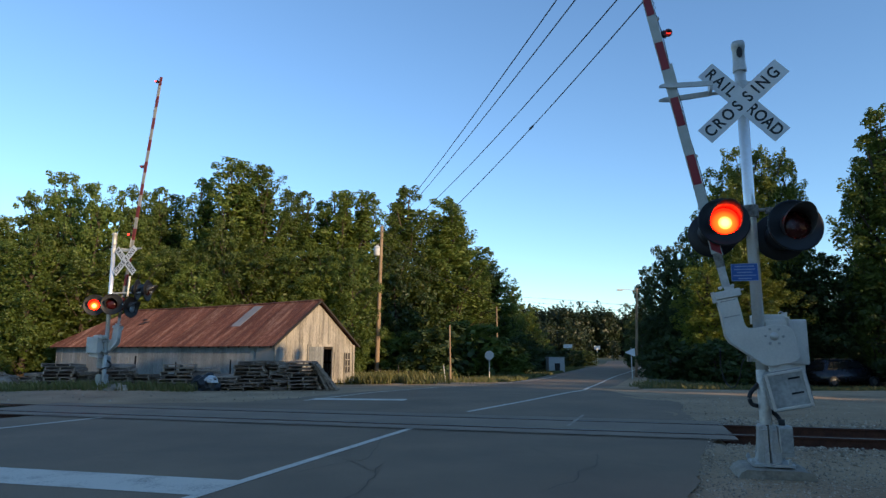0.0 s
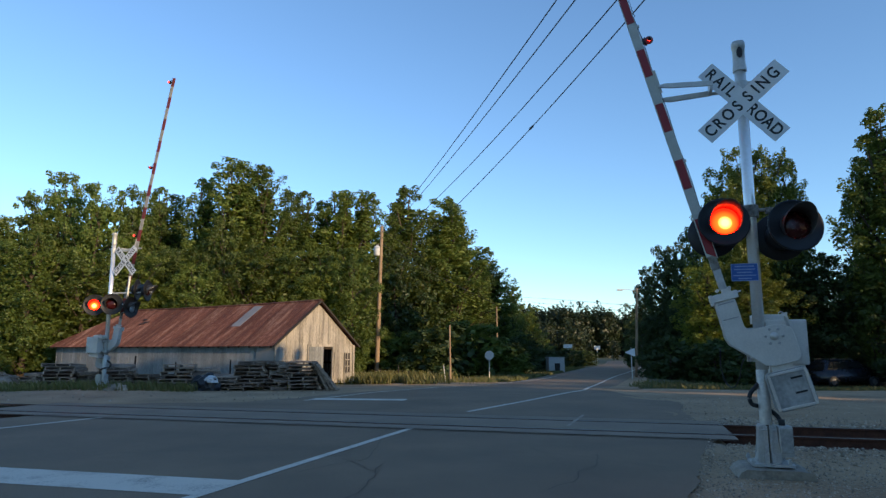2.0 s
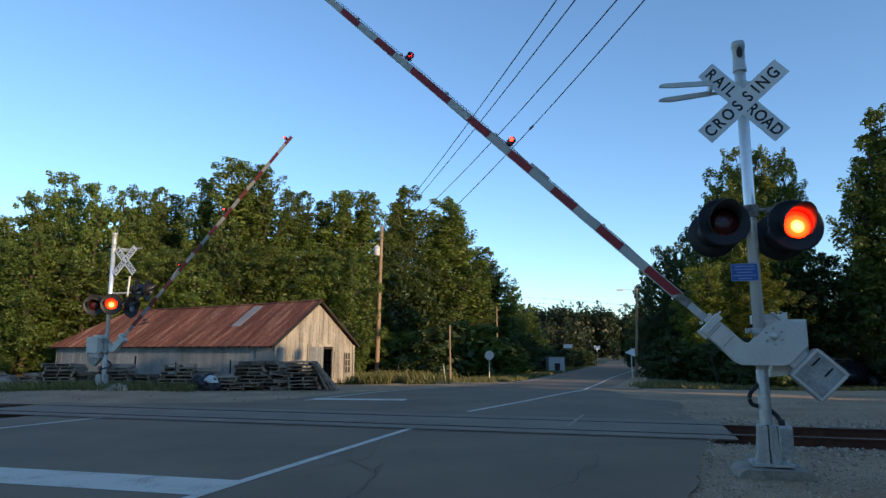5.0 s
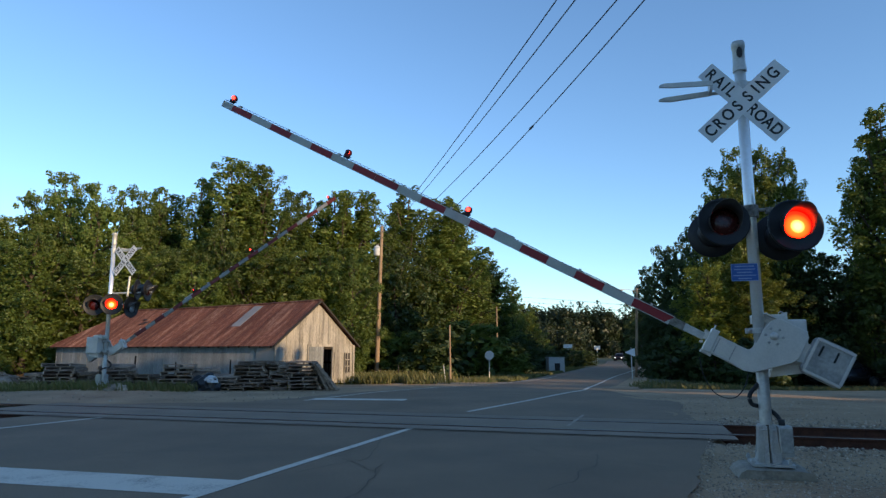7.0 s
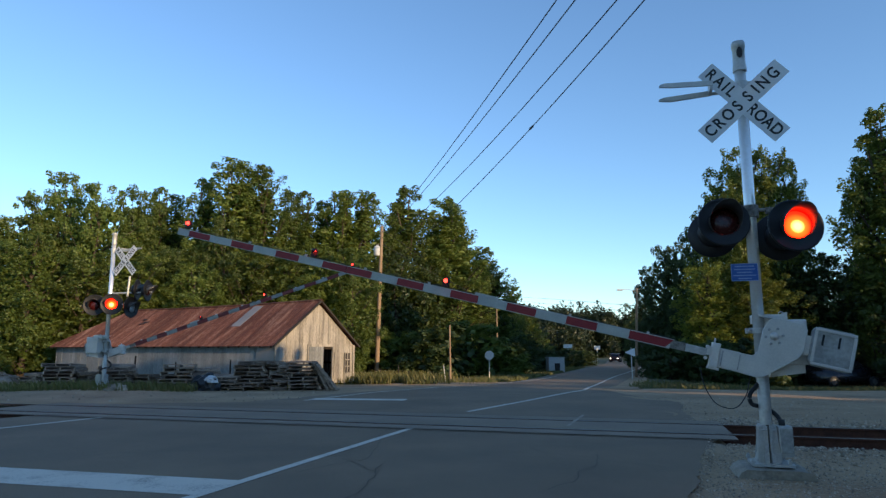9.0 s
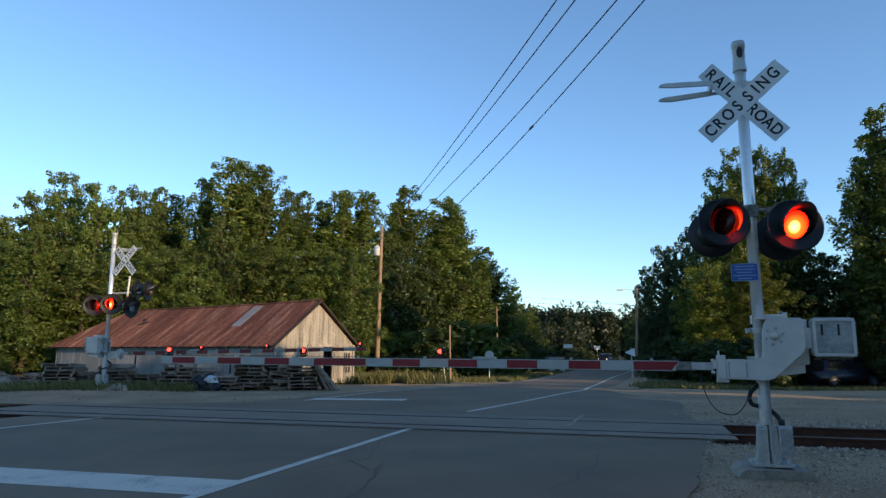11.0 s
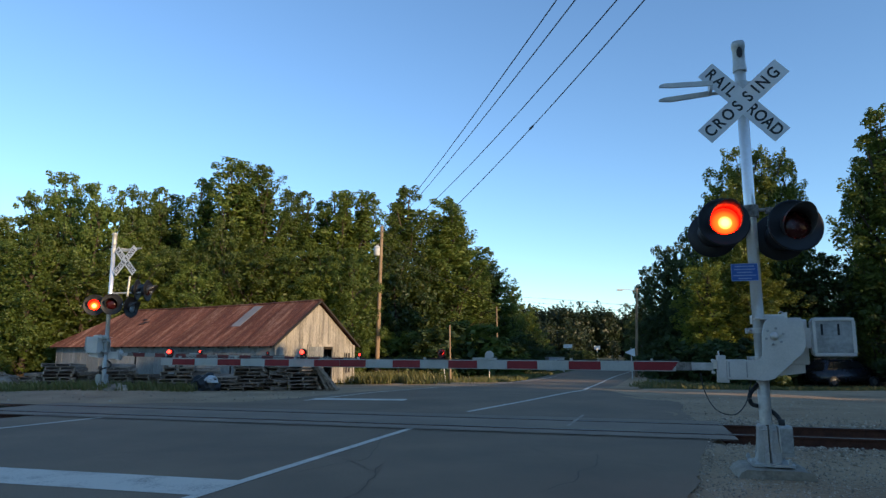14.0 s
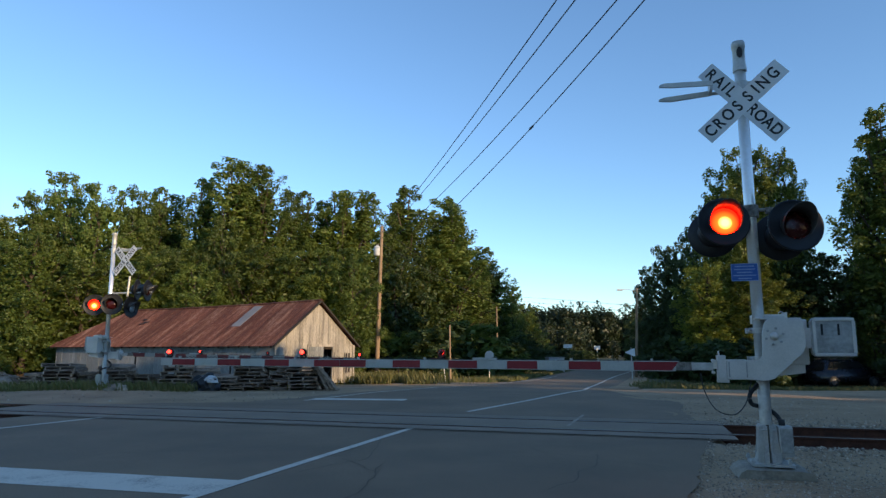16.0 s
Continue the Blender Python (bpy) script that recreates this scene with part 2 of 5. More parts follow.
def lathe(bm, profile, seg=24, axis="Y", mis=None):
    """Turns a profile of (radius, along) round an axis."""
    rings = []
    for r, y in profile:
        if r < 1e-5:
            rings.append([bm.verts.new((0, y, 0) if axis == "Y" else (0, 0, y))])
        else:
            rings.append([bm.verts.new((r * math.cos(a), y, r * math.sin(a)) if axis == "Y" else (r * math.cos(a), r * math.sin(a), y)) for a in (2 * math.pi * k / seg for k in range(seg))])
    for i, (a, b) in enumerate(zip(rings, rings[1:])):
        for k in range(seg):
            j = (k + 1) % seg
            if len(a) == 1 and len(b) > 1:
                f = bm.faces.new((a[0], b[j], b[k]))
            elif len(b) == 1 and len(a) > 1:
                f = bm.faces.new((a[k], a[j], b[0]))
            elif len(a) > 1:
                f = bm.faces.new((a[k], a[j], b[j], b[k]))
            else:
                continue
            if mis:
                f.material_index = mis[i]
    return bm


def data_ob(name, verts, faces, material):
    me = bpy.data.meshes.new(name)
    me.from_pydata(verts, [], faces)
    me.materials.append(material)
    me.update()
    return new(name, me)


def lerp(table, x):
    return float(np.interp(x, [a for a, b in table], [b for a, b in table]))


# ---- the lie of the land ----
PROFILE = [(-200, 0), (21, 0), (25, -0.06), (29, -0.18), (35, -0.30), (50, -0.5), (90, -0.8), (145, -1.0), (300, -1.2), (3000, -1.5)]
TRACK_A, TRACK_U, TRACK_N = Vector((4.25, 10.62)), Vector((0.9592, -0.2828)), Vector((0.2828, 0.9592))
RIGHT_EDGE = [(-60, 6), (4, 1.6), (6.22, 2.28), (7.95, 3.07), (10.49, 4.21), (12.5, 4.65), (17.2, 6.1), (19.5, 5.6), (22.8, 5.5), (29.1, 7.7), (46, 13.2), (75, 23.0), (110, 34), (150, 45), (160, 60), (175, 92), (190, 130), (192, 134)]
LEFT_EDGE = [(-60, -42), (5, -12.5), (11.4, -9.2), (14, -8.4), (16.9, -7.6), (17.2, -5.2), (18.5, -4.4), (21.9, -2.5), (25.4, -0.2), (30, 1.75), (38.7, 5.2), (46, 7.2), (75, 16), (110, 27), (150, 37.5), (160, 49), (175, 76), (190, 112), (192, 117)]


def base_z(y):
    return lerp(PROFILE, y)


def land(x, y):
    z = base_z(y)
    d = (Vector((x, y)) - TRACK_A).dot(TRACK_N)
    if x > lerp(RIGHT_EDGE, y) + 0.1:
        if 0 < y < 30:
            z -= 0.20 * max(0.0, min(1.0, (d + 0.9) / 0.7)) * max(0.0, min(1.0, (1.9 - d) / 0.4)) + 0.02
        z -= 0.5 * max(0.0, min(1.0, (y - 22) / 18)) * max(0.0, min(1.0, (x - lerp(RIGHT_EDGE, y) - 2) / 6))
    if x < lerp(LEFT_EDGE, y) - 0.1 and y < 16.3:
        z -= 0.12
    if x < -4 and 18 < y < 25:
        z += 0.12 * math.exp(-((x + 11.4) / 3) ** 2 - ((y - 22) / 1.6) ** 2)
    return z + 0.02 * noise.noise(Vector((x * 0.6, y * 0.6, 0))) - 0.03


def ground():
    xs = np.concatenate([np.linspace(-1500, -70, 9), np.arange(-60, -14, 2.0), np.arange(-14, 14, 0.25), np.arange(14, 61, 2.0), np.linspace(75, 1500, 9)])
    ys = np.concatenate([np.linspace(-600, -40, 6), np.arange(-34, 2, 3.0), np.arange(2, 28, 0.25), np.arange(28, 70, 2.0), np.linspace(74, 300, 16), np.linspace(400, 2500, 6)])
    vs = [(x, y, land(x, y)) for y in ys for x in xs]
    w = len(xs)
    fs = [(j * w + i, j * w + i + 1, (j + 1) * w + i + 1, (j + 1) * w + i) for j in range(len(ys) - 1) for i in range(w - 1)]
    tagged(data_ob("ground", vs, fs, M_GROUND), "bare soil and rough grass sheet", "ground", kind="structure")


def ribbon(name, left, right, ys, lift, material, label, category, across=24, wob=0.0, dip=False):
    """A surface between two edges, row by row."""
    vs, fs = [], []
    for y in ys:
        a, b = lerp(left, y), lerp(right, y)
        a += wob * (noise.noise(Vector((y * 0.9, 3.1, 0))) + 0.7 * noise.noise(Vector((y * 3.7, 3.1, 2))))
        b += wob * (noise.noise(Vector((y * 0.9, 7.7, 0))) + 0.7 * noise.noise(Vector((y * 3.7, 7.7, 2))))
        for k in range(across + 1):
            x = a + (b - a) * k / across
            vs.append((x, y, (land(x, y) if dip else base_z(y)) + lift))
    w = across + 1
    for j in range(len(ys) - 1):
        for k in range(across):
            fs.append((j * w + k, j * w + k + 1, (j + 1) * w + k + 1, (j + 1) * w + k))
    return tagged(data_ob(name, vs, fs, material), label, category, kind="structure")


def stripe(name, pts, width, lift, material, parent=None, label=""):
    """A painted line or strip lying on the road."""
    vs, fs = [], []
    P = []
    for a, b in zip(pts, pts[1:]):
        n = max(2, int((Vector(b) - Vector(a)).length / 0.5))
        P += [Vector(a).lerp(Vector(b), k / n) for k in range(n)]
    P.append(Vector(pts[-1]))
    for i, p in enumerate(P):
        d = (P[min(i + 1, len(P) - 1)] - P[max(0, i - 1)]).normalized()
        s = Vector((d.y, -d.x)) * width / 2
        for q in (p - s, p + s):
            vs.append((q.x, q.y, base_z(q.y) + lift))
    fs = [(2 * i, 2 * i + 1, 2 * i + 3, 2 * i + 2) for i in range(len(P) - 1)]
    ob = data_ob(name, vs, fs, material)
    ob.parent = parent
    return tagged(ob, label)


def on_track(s, d):
    p = TRACK_A + TRACK_U * s + TRACK_N * d
    return (p.x, p.y)


ground()
ys_road = list(np.arange(-60, 2, 4.0)) + list(np.arange(2, 30, 0.12)) + list(np.arange(30, 193, 3.0))
road = ribbon("road", LEFT_EDGE, RIGHT_EDGE, ys_road, 0.012, M_ASPHALT, "grey worn asphalt road", "road", wob=0.10)
ribbon("gravel_lot", [(y, x - 0.4) for y, x in RIGHT_EDGE], [(10, 60), (24, 60), (25, 60)], list(np.arange(13.2, 24.6, 0.25)), 0.036, M_DIRT, "pale gravelly dirt lot", "dirt lot", 180, 0.3, True)
ribbon("gravel_verge", [(-6, 1.6), (0, 1.4), (5, 1.7), (13.5, 4.4)], [(-6, 14), (0, 14), (13.5, 18)], list(np.arange(-6, 13.4, 0.2)), 0.034, M_DIRT, "grey gravel verge beside the track", "verge", 64, 0.0, True)
ribbon("gravel_shoulder", [(10, -40), (26, -40), (27, -6), (34, -1)], [(y, x + 0.5) for y, x in LEFT_EDGE], list(np.arange(16.4, 26.6, 0.4)) + [27.5, 29, 31, 34], 0.034, M_DIRT, "pale gravel shoulder", "verge", 120, 0.0, True)

ribbon("right_shoulder", [(y, x - 0.35) for y, x in RIGHT_EDGE], [(y, x + 1.1) for y, x in RIGHT_EDGE], list(np.arange(24.0, 60, 0.5)) + list(np.arange(60, 112, 3.0)), 0.006, M_DIRT, "narrow dirt shoulder of the road", "verge", 6, 0.12)

# painted lines
stripe("road_marking", [(-3.6, 2.8), (-2.27, 6.22), (-0.42, 11.87)], 0.12, 0.017, M_PAINT, road, "worn white edge line")
stripe("road_marking", [(0.54, 14.54), (2.18, 17.56), (4.86, 22.83), (6.7, 29.1), (9.1, 37), (12.0, 46), (22.3, 75), (33.4, 110)], 0.12, 0.017, M_PAINT, road, "worn white edge line")
stripe("road_marking", [(-11, 8.85), (-2.16, 6.6)], 0.72, 0.016, M_PAINT, road, "broad white stop line")
stripe("road_marking", [(-11, 5.0), (-7.58, 11.45), (-6.76, 13.4)], 0.11, 0.017, M_PAINT, road, "worn white line")
stripe("road_marking", [(-3.57, 18.3), (-1.0, 17.95)], 0.55, 0.017, M_PAINT, road, "white stop line")
stripe("road_marking", [(-3.7, 17.76), (-1.94, 21.89), (0.25, 26.0), (2.15, 30.0), (5.7, 38.7), (7.9, 46)], 0.10, 0.016, M_PAINT, road, "worn white line")
stripe("road_marking", [(2.18, 11.70), (2.88, 13.68)], 0.06, 0.030, M_FAINT, road, "short worn white dash")

# crossing surface: panels, flangeways and rails
for d0, d1 in ((-0.62, -0.12), (0.10, 1.33), (1.56, 2.05)):
    for s0 in np.arange(-15.2, 0.3, 2.05):
        a, b = on_track(s0, (d0 + d1) / 2), on_track(min(s0 + 2.044, 0.32), (d0 + d1) / 2)
        stripe("crossing_panel", [a, b], d1 - d0, 0.024, M_PATCH, road)
for d0 in (-0.01, 1.43):
    stripe("tar_joint", [on_track(-15.2, d0), on_track(0.3, d0)], 0.09, 0.019, M_TAR, road)
stripe("tar_joint", [on_track(-15.2, -0.72), on_track(0.3, -0.72)], 0.03, 0.019, M_CRACK, road)
stripe("tar_joint", [on_track(-15.2, 2.12), on_track(0.0, 2.12)], 0.04, 0.019, M_CRACK, road)


def rail(d):
    t = thing("rail", Matrix.Translation((*on_track(0, d), 0)) @ Matrix.Rotation(math.atan2(TRACK_U.y, TRACK_U.x), 4, "Z"), "rusty brown steel rail with a worn head, on ballast", "rail", "rails of the track", "")
    prof = [(-0.075, -0.17), (0.075, -0.17), (0.075, -0.155), (0.012, -0.13), (0.012, -0.03), (0.036, -0.02), (0.036, 0.005), (-0.036, 0.005), (-0.036, -0.02), (-0.012, -0.03), (-0.012, -0.13), (-0.075, -0.155)]
    bm = bmesh.new()
    a = [bm.verts.new((-60, y, z + 0.02)) for y, z in prof]
    b = [bm.verts.new((60, y, z + 0.02)) for y, z in prof]
    for i in range(len(prof)):
        j = (i + 1) % len(prof)
        bm.faces.new((a[i], a[j], b[j], b[i]))
    part("rail_body", bm, M_RAIL, t)
    bm = bmesh.new()
    box(bm, (0, 0, 0.027), (120, 0.06, 0.004))
    part("rail_head", bm, M_RAILTOP, t, "worn grey running surface")
    return t


rail(0.0)
rail(1.435)


def sleepers():
    bm = bmesh.new()
    box(bm, (0, 0, 0), (0.22, 2.5, 0.16), bevel=0.01)
    first = mesh_ob("railway_sleeper", bm, M_DARKWOOD)
    tagged(first, "dark timber railway sleeper bedded in ballast", "sleeper", "sleepers of the track")
    turn = Matrix.Rotation(math.atan2(TRACK_U.y, TRACK_U.x), 4, "Z")
    put = [s for s in np.arange(0.8, 14, 0.55)] + [s for s in np.arange(-28, -15, 0.55)]
    for i, s in enumerate(put):
        m = Matrix.Translation((*on_track(s, 0.72), -0.235)) @ turn
        if i == 0:
            first.matrix_basis = m
        else:
            copy_thing(first, m)


sleepers()


def stones(name, n, region, size, seed, label):
    rng = np.random.default_rng(seed)
    vs, fs = [], []
    for _ in range(n):
        p = region(rng)
        if p is None:
            continue
        x, y = p
        r = size * rng.uniform(0.5, 1.5)
        c = np.array((x, y, land(x, y) + 0.034 + r * 0.2))
        k = len(vs)
        o = rng.normal(size=(6, 3)) * 0.25 + np.array([(1, 0, 0), (-1, 0, 0), (0, 1, 0), (0, -1, 0), (0, 0, 0.8), (0, 0, -0.8)])
        vs += [tuple(c + r * q) for q in o]
        fs += [(k + a, k + b, k + e) for a, b, e in ((0, 2, 4), (2, 1, 4), (1, 3, 4), (3, 0, 4), (2, 0, 5), (1, 2, 5), (3, 1, 5), (0, 3, 5))]
    tagged(data_ob(name, vs, fs, M_STONE), label, "gravel", kind="stuff")


def near_gravel(rng):
    y = rng.uniform(5.0, 13.4)
    e = lerp(RIGHT_EDGE, y)
    x = e - 0.05 + rng.exponential(2.2)
    return (x, y) if x < 13 else None


def ballast(rng):
    s, d = rng.uniform(0.3, 9), rng.normal(0.6, 1.1)
    return None if 0.0 < d < 1.45 else on_track(s, d)


def lot_gravel(rng):
    y = rng.uniform(13.4, 19)
    return (lerp(RIGHT_EDGE, y) + rng.exponential(3.0), y)


def left_gravel(rng):
    return (rng.uniform(-24, -4), rng.uniform(17.5, 22.5))


stones("gravel", 13000, near_gravel, 0.010, 1, "small grey and pale gravel stones")
stones("ballast", 6000, ballast, 0.026, 2, "pale crushed track ballast stones")
stones("lot_gravel", 900, lot_gravel, 0.016, 3, "scattered pale gravel stones")
stones("shoulder_gravel", 420, left_gravel, 0.022, 4, "scattered pale shoulder stones")

# cracks in the asphalt
def crack(seed, p, d, n):
    rng = random.Random(seed)
    pts, q, a = [p], Vector(p), math.atan2(d[1], d[0])
    for _ in range(n):
        a += rng.uniform(-0.6, 0.6)
        a += 0.3 * (math.atan2(d[1], d[0]) - a)
        q = q + Vector((math.cos(a), math.sin(a))) * rng.uniform(0.12, 0.3)
        pts.append(tuple(q))
    stripe("crack", pts, rng.uniform(0.007, 0.013), 0.016, M_CRACK, road)


crack(1, (-0.9, 6.1), (0.1, 1), 9)
crack(2, (-0.7, 7.4), (-0.3, 1), 5)
crack(3, (-1.6, 7.4), (0.35, 1), 24)
crack(4, (1.0, 6.5), (0.4, 1), 12)
crack(5, (2.6, 7.6), (-0.6, 1), 10)
crack(6, (-4.5, 8.5), (0.9, 0.5), 20)
crack(7, (4.3, 13.6), (0.5, 1), 12)
crack(8, (5.4, 13.4), (-0.3, 1), 9)


# ---- crossing gates ----
def lens_mesh(r):
    """A two-faced lens: its lit face forward (-y) and its dark face behind."""
    bm = bmesh.new()
    t = r * 0.14
    lathe(bm, [(0, -t * 1.7), (r * 0.5, -t * 1.5), (r, -t * 0.6), (r, 0), (r, t * 0.6), (r * 0.5, t * 1.5), (0, t * 1.7)], 20, "Y", [0, 0, 1, 1, 1, 1])
    return bm


def flasher(gate, at, r=0.33):
    """A round flashing lamp with its backing disc, deep hood and lens; it faces -y."""
    bm = bmesh.new()
    lathe(bm, [(0.16, 0.0), (r - 0.02, 0.0), (r, -0.012), (r + 0.004, 0.0), (r, 0.016), (0.17, 0.02), (0.16, 0.02), (0.16, 0.0)], 40)
    lathe(bm, [(0.165, 0.01), (0.172, 0.10), (0.13, 0.17), (0.05, 0.2), (0.0, 0.2)], 28)
    light = part("flasher_light", bm, M_BLACK, gate, "black round flasher with a deep hood", at, True)
    bm = bmesh.new()
    n, rows = 30, []
    for k in range(n + 1):
        a = radians(-42) + radians(264) * k / n
        up = 0.5 + 0.5 * math.sin(a)
        ln = 0.03 + 0.27 * up ** 1.5
        rows.append([bm.verts.new((rr * math.cos(a), y, rr * math.sin(a))) for rr, y in ((0.168, 0.0), (0.180, -ln), (0.174, -ln), (0.162, 0.0))])
    for a, b in zip(rows, rows[1:]):
        for i in range(3):
            bm.faces.new((a[i], a[i + 1], b[i + 1], b[i]))
    part("hood", bm, M_HOOD, light, smooth=True)
    lens = part("lens", lens_mesh(0.159), [M_LIT, M_DARKLENS], light, "round red signal lens", smooth=True)
    return light, lens


def letters(word, size, material, name, parent, m):
    cu = bpy.data.curves.new("t", "FONT")
    cu.body, cu.size, cu.align_x, cu.align_y, cu.extrude = word, size, "CENTER", "CENTER", 0.0015
    cu.space_character, cu.offset = 1.12, 0.004
    tmp = bpy.data.objects.new("t", cu)
    scene.collection.objects.link(tmp)
    me = bpy.data.meshes.new_from_object(tmp.evaluated_get(bpy.context.evaluated_depsgraph_get()))
    bpy.data.objects.remove(tmp)
    me.materials.clear()
    me.materials.append(material)
    ob = new(name, me)
    ob.parent = parent
    ob.matrix_basis = m
    return ob


def crossbuck(gate, at):
    face = Matrix.Rotation(radians(90), 4, "X")
    blades = []
    for k, (ang, y) in enumerate(((-45, 0.006), (45, -0.006))):
        bm = bmesh.new()
        box(bm, (0, 0, 0), (1.155, 0.004, 0.22))
        b = part("crossbuck_blade", bm, M_SIGN, gate, "white reflective blade with black letters", at @ pose(0, y, 0, 0, -ang, 0))
        blades.append(b)
    for i, ch in enumerate("RAIL"):
        letters(ch, 0.188, M_INK, "lettering", blades[0], pose((-0.485, -0.36, -0.265, -0.18)[i], -0.004, 0) @ face @ Matrix.Diagonal((0.84, 1, 1, 1)))
    for i, ch in enumerate("ROAD"):
        letters(ch, 0.188, M_INK, "lettering", blades[0], pose(0.135 + 0.118 * i, -0.004, 0) @ face @ Matrix.Diagonal((0.84, 1, 1, 1)))
    for i, ch in enumerate("CROSSING"):
        x = (-0.485, -0.36, -0.22, -0.08, 0.075, 0.19, 0.30, 0.45)[i]
        letters(ch, 0.188, M_INK, "lettering", blades[1], pose(x, -0.004, 0) @ face @ Matrix.Diagonal((0.84, 1, 1, 1)))


def arm_set(gate, radii, tip, pivot, far=False):
    """The swinging arm: bracket, striped boards, counterweight and marker lights. Its own origin is the pivot; it reaches to -x."""
    bm = bmesh.new()
    out = [(-0.51, -0.262), (-0.51, -0.465), (-0.10, -0.485), (-0.02, -0.46), (0.28, -0.18), (0.315, -0.10), (0.31, 0.15), (0.27, 0.20), (0.0, 0.205), (-0.06, 0.185), (-0.10, 0.13), (-0.125, 0.02), (-0.125, -0.20), (-0.14, -0.24), (-0.18, -0.262)]
    plate(bm, out, -0.045, -0.022)
    bmesh.ops.bevel(bm, geom=list(bm.edges), offset=0.005, segments=1, affect="EDGES")
    arm = part("gate_arm", bm, M_CAST, gate, "grey cast gate arm bracket")
    bm = bmesh.new()
    lathe(bm, [(0, -0.085), (0.022, -0.085), (0.026, -0.07), (0.040, -0.066), (0.046, -0.044)], 18)
    part("hub", bm, M_CAST, arm, "dark pivot hub", None, True)
    for k in range(6):
        a = math.pi / 3 * k + 0.3
        bm = bmesh.new()
        tube(bm, [(0.088 * math.cos(a), -0.044, 0.088 * math.sin(a)), (0.088 * math.cos(a), -0.066, 0.088 * math.sin(a))], 0.015, 6)
        part("bolt", bm, M_WEIGHT, arm)
    for x in (-0.30, -0.48):
        bm = bmesh.new()
        box(bm, (x, -0.047, -0.365), (0.012, 0.006, 0.17))
        part("bracket_rib", bm, M_WEIGHT, arm)
    # back flange and clamp
    bm = bmesh.new()
    plate(bm, out, 0.09, 0.11)
    box(bm, (-0.36, 0.03, -0.468), (0.30, 0.13, 0.014))
    box(bm, (-0.40, 0.03, -0.262), (0.2, 0.13, 0.014))
    box(bm, (0.05, 0.03, 0.196), (0.46, 0.13, 0.014))
    box(bm, (0.309, 0.03, 0.02), (0.012, 0.13, 0.26))
    tube(bm, [(0.27, -0.05, 0.02), (0.27, -0.043, 0.02)], 0.014, 8)
    part("rear_plate", bm, M_CAST, arm)
    bm = bmesh.new()
    box(bm, (-0.555, 0.02, -0.345), (0.085, 0.17, 0.27), bevel=0.008)
    box(bm, (-0.545, 0.02, -0.495), (0.12, 0.12, 0.03))
    tube(bm, [(-0.575, 0.02, -0.21), (-0.575, 0.02, -0.16)], 0.01, 8)
    box(bm, (-0.62, 0.02, -0.31), (0.06, 0.06, 0.10))
    for z in (-0.27, -0.40):
        tube(bm, [(-0.64, -0.03, z), (-0.64, 0.07, z)], 0.018, 8)
    part("clamp", bm, M_CAST, arm)
    bm = bmesh.new()
    box(bm, (-0.755, -0.0, -0.335), (0.23, 0.03, 0.085), bevel=0.004)
    for x in (-0.70, -0.81):
        tube(bm, [(x, -0.02, -0.335), (x, -0.03, -0.335)], 0.012, 8)
    part("coupling_plate", bm, M_GALV, arm)
    bm = bmesh.new()
    box(bm, (-0.95, 0.004, -0.335), (0.22, 0.022, 0.095), bevel=0.004)
    part("shear_plate", bm, M_SHEAR, arm, "weathered shear plate")
    # striped boards
    st = 0.3739
    b0 = 4.868 - 9 * st
    cuts = [0.98] + [b0 + st * k for k in range(int((tip - b0) / st) + 1)]
    if tip - cuts[-1] > 0.05:
        cuts.append(tip)
    for i, (a, b) in enumerate(zip(cuts, cuts[1:])):
        red = i % 2 == 0
        if not far:
            red = red if a < 5.2 else not red
        h = 0.118 - 0.02 * a / 8
        bm = bmesh.new()
        if i == 0:
            plate(bm, [(-1.09, -0.335 - h / 2), (-1.0, -0.335 + h / 2), (-b, -0.335 + h / 2), (-b, -0.335 - h / 2)], -0.014, 0.014)
        else:
            box(bm, (-(a + b) / 2, 0, -0.335), (b - a - 0.002, 0.028, h), bevel=0.003)
        if red and not far:
            part("arm_board", bm, M_WHITE, arm, "white stripe board")
            bm = bmesh.new()
            if i == 0:
                plate(bm, [(-1.085, -0.335 - h * 0.42), (-1.01, -0.335 + h * 0.42), (-b, -0.335 + h * 0.42), (-b, -0.335 - h * 0.42)], -0.017, 0.017)
            else:
                box(bm, (-(a + b) / 2, 0, -0.335), (b - a - 0.004, 0.034, h * 0.84))
            part("red_tape", bm, M_RED, arm, "dark red reflective tape")
        else:
            part("arm_board", bm, M_RED_OLD_SHADED if red else (M_WHITE_OLD_SHADED if far else M_WHITE), arm, "red stripe board" if red else "white stripe board")
        if i == 0:
            bm = bmesh.new()
            plate(bm, [(-1.09, -0.335 - h / 2), (-1.04, -0.335 - h / 2), (-1.04, -0.335 + h / 2), (-1.0, -0.335 + h / 2)][::-1], -0.012, 0.012)
            part("arm_board", bm, M_WHITE, arm)
    bm = bmesh.new()
    box(bm, (-3.28, 0.0, -0.268), (0.30, 0.04, 0.035), bevel=0.004)
    part("splice", bm, M_WHITE, arm)
    # coiled cable and clips along the top edge
    bm = bmesh.new()
    pts = []
    n = int((tip - 4.3) / 0.012)
    for k in range(n):
        x = 4.2 + (tip - 0.25 - 4.2) * k / n
        pts.append((-x, 0.008 * math.cos(k * 1.25), -0.268 + 0.008 * math.sin(k * 1.25)))
    tube(bm, pts, 0.0035, 4)
    pts = [(-x, 0.0, -0.274 + 0.006 * math.sin(x * 7)) for x in np.arange(1.0, 4.25, 0.1)]
    tube(bm, pts, 0.005, 5)
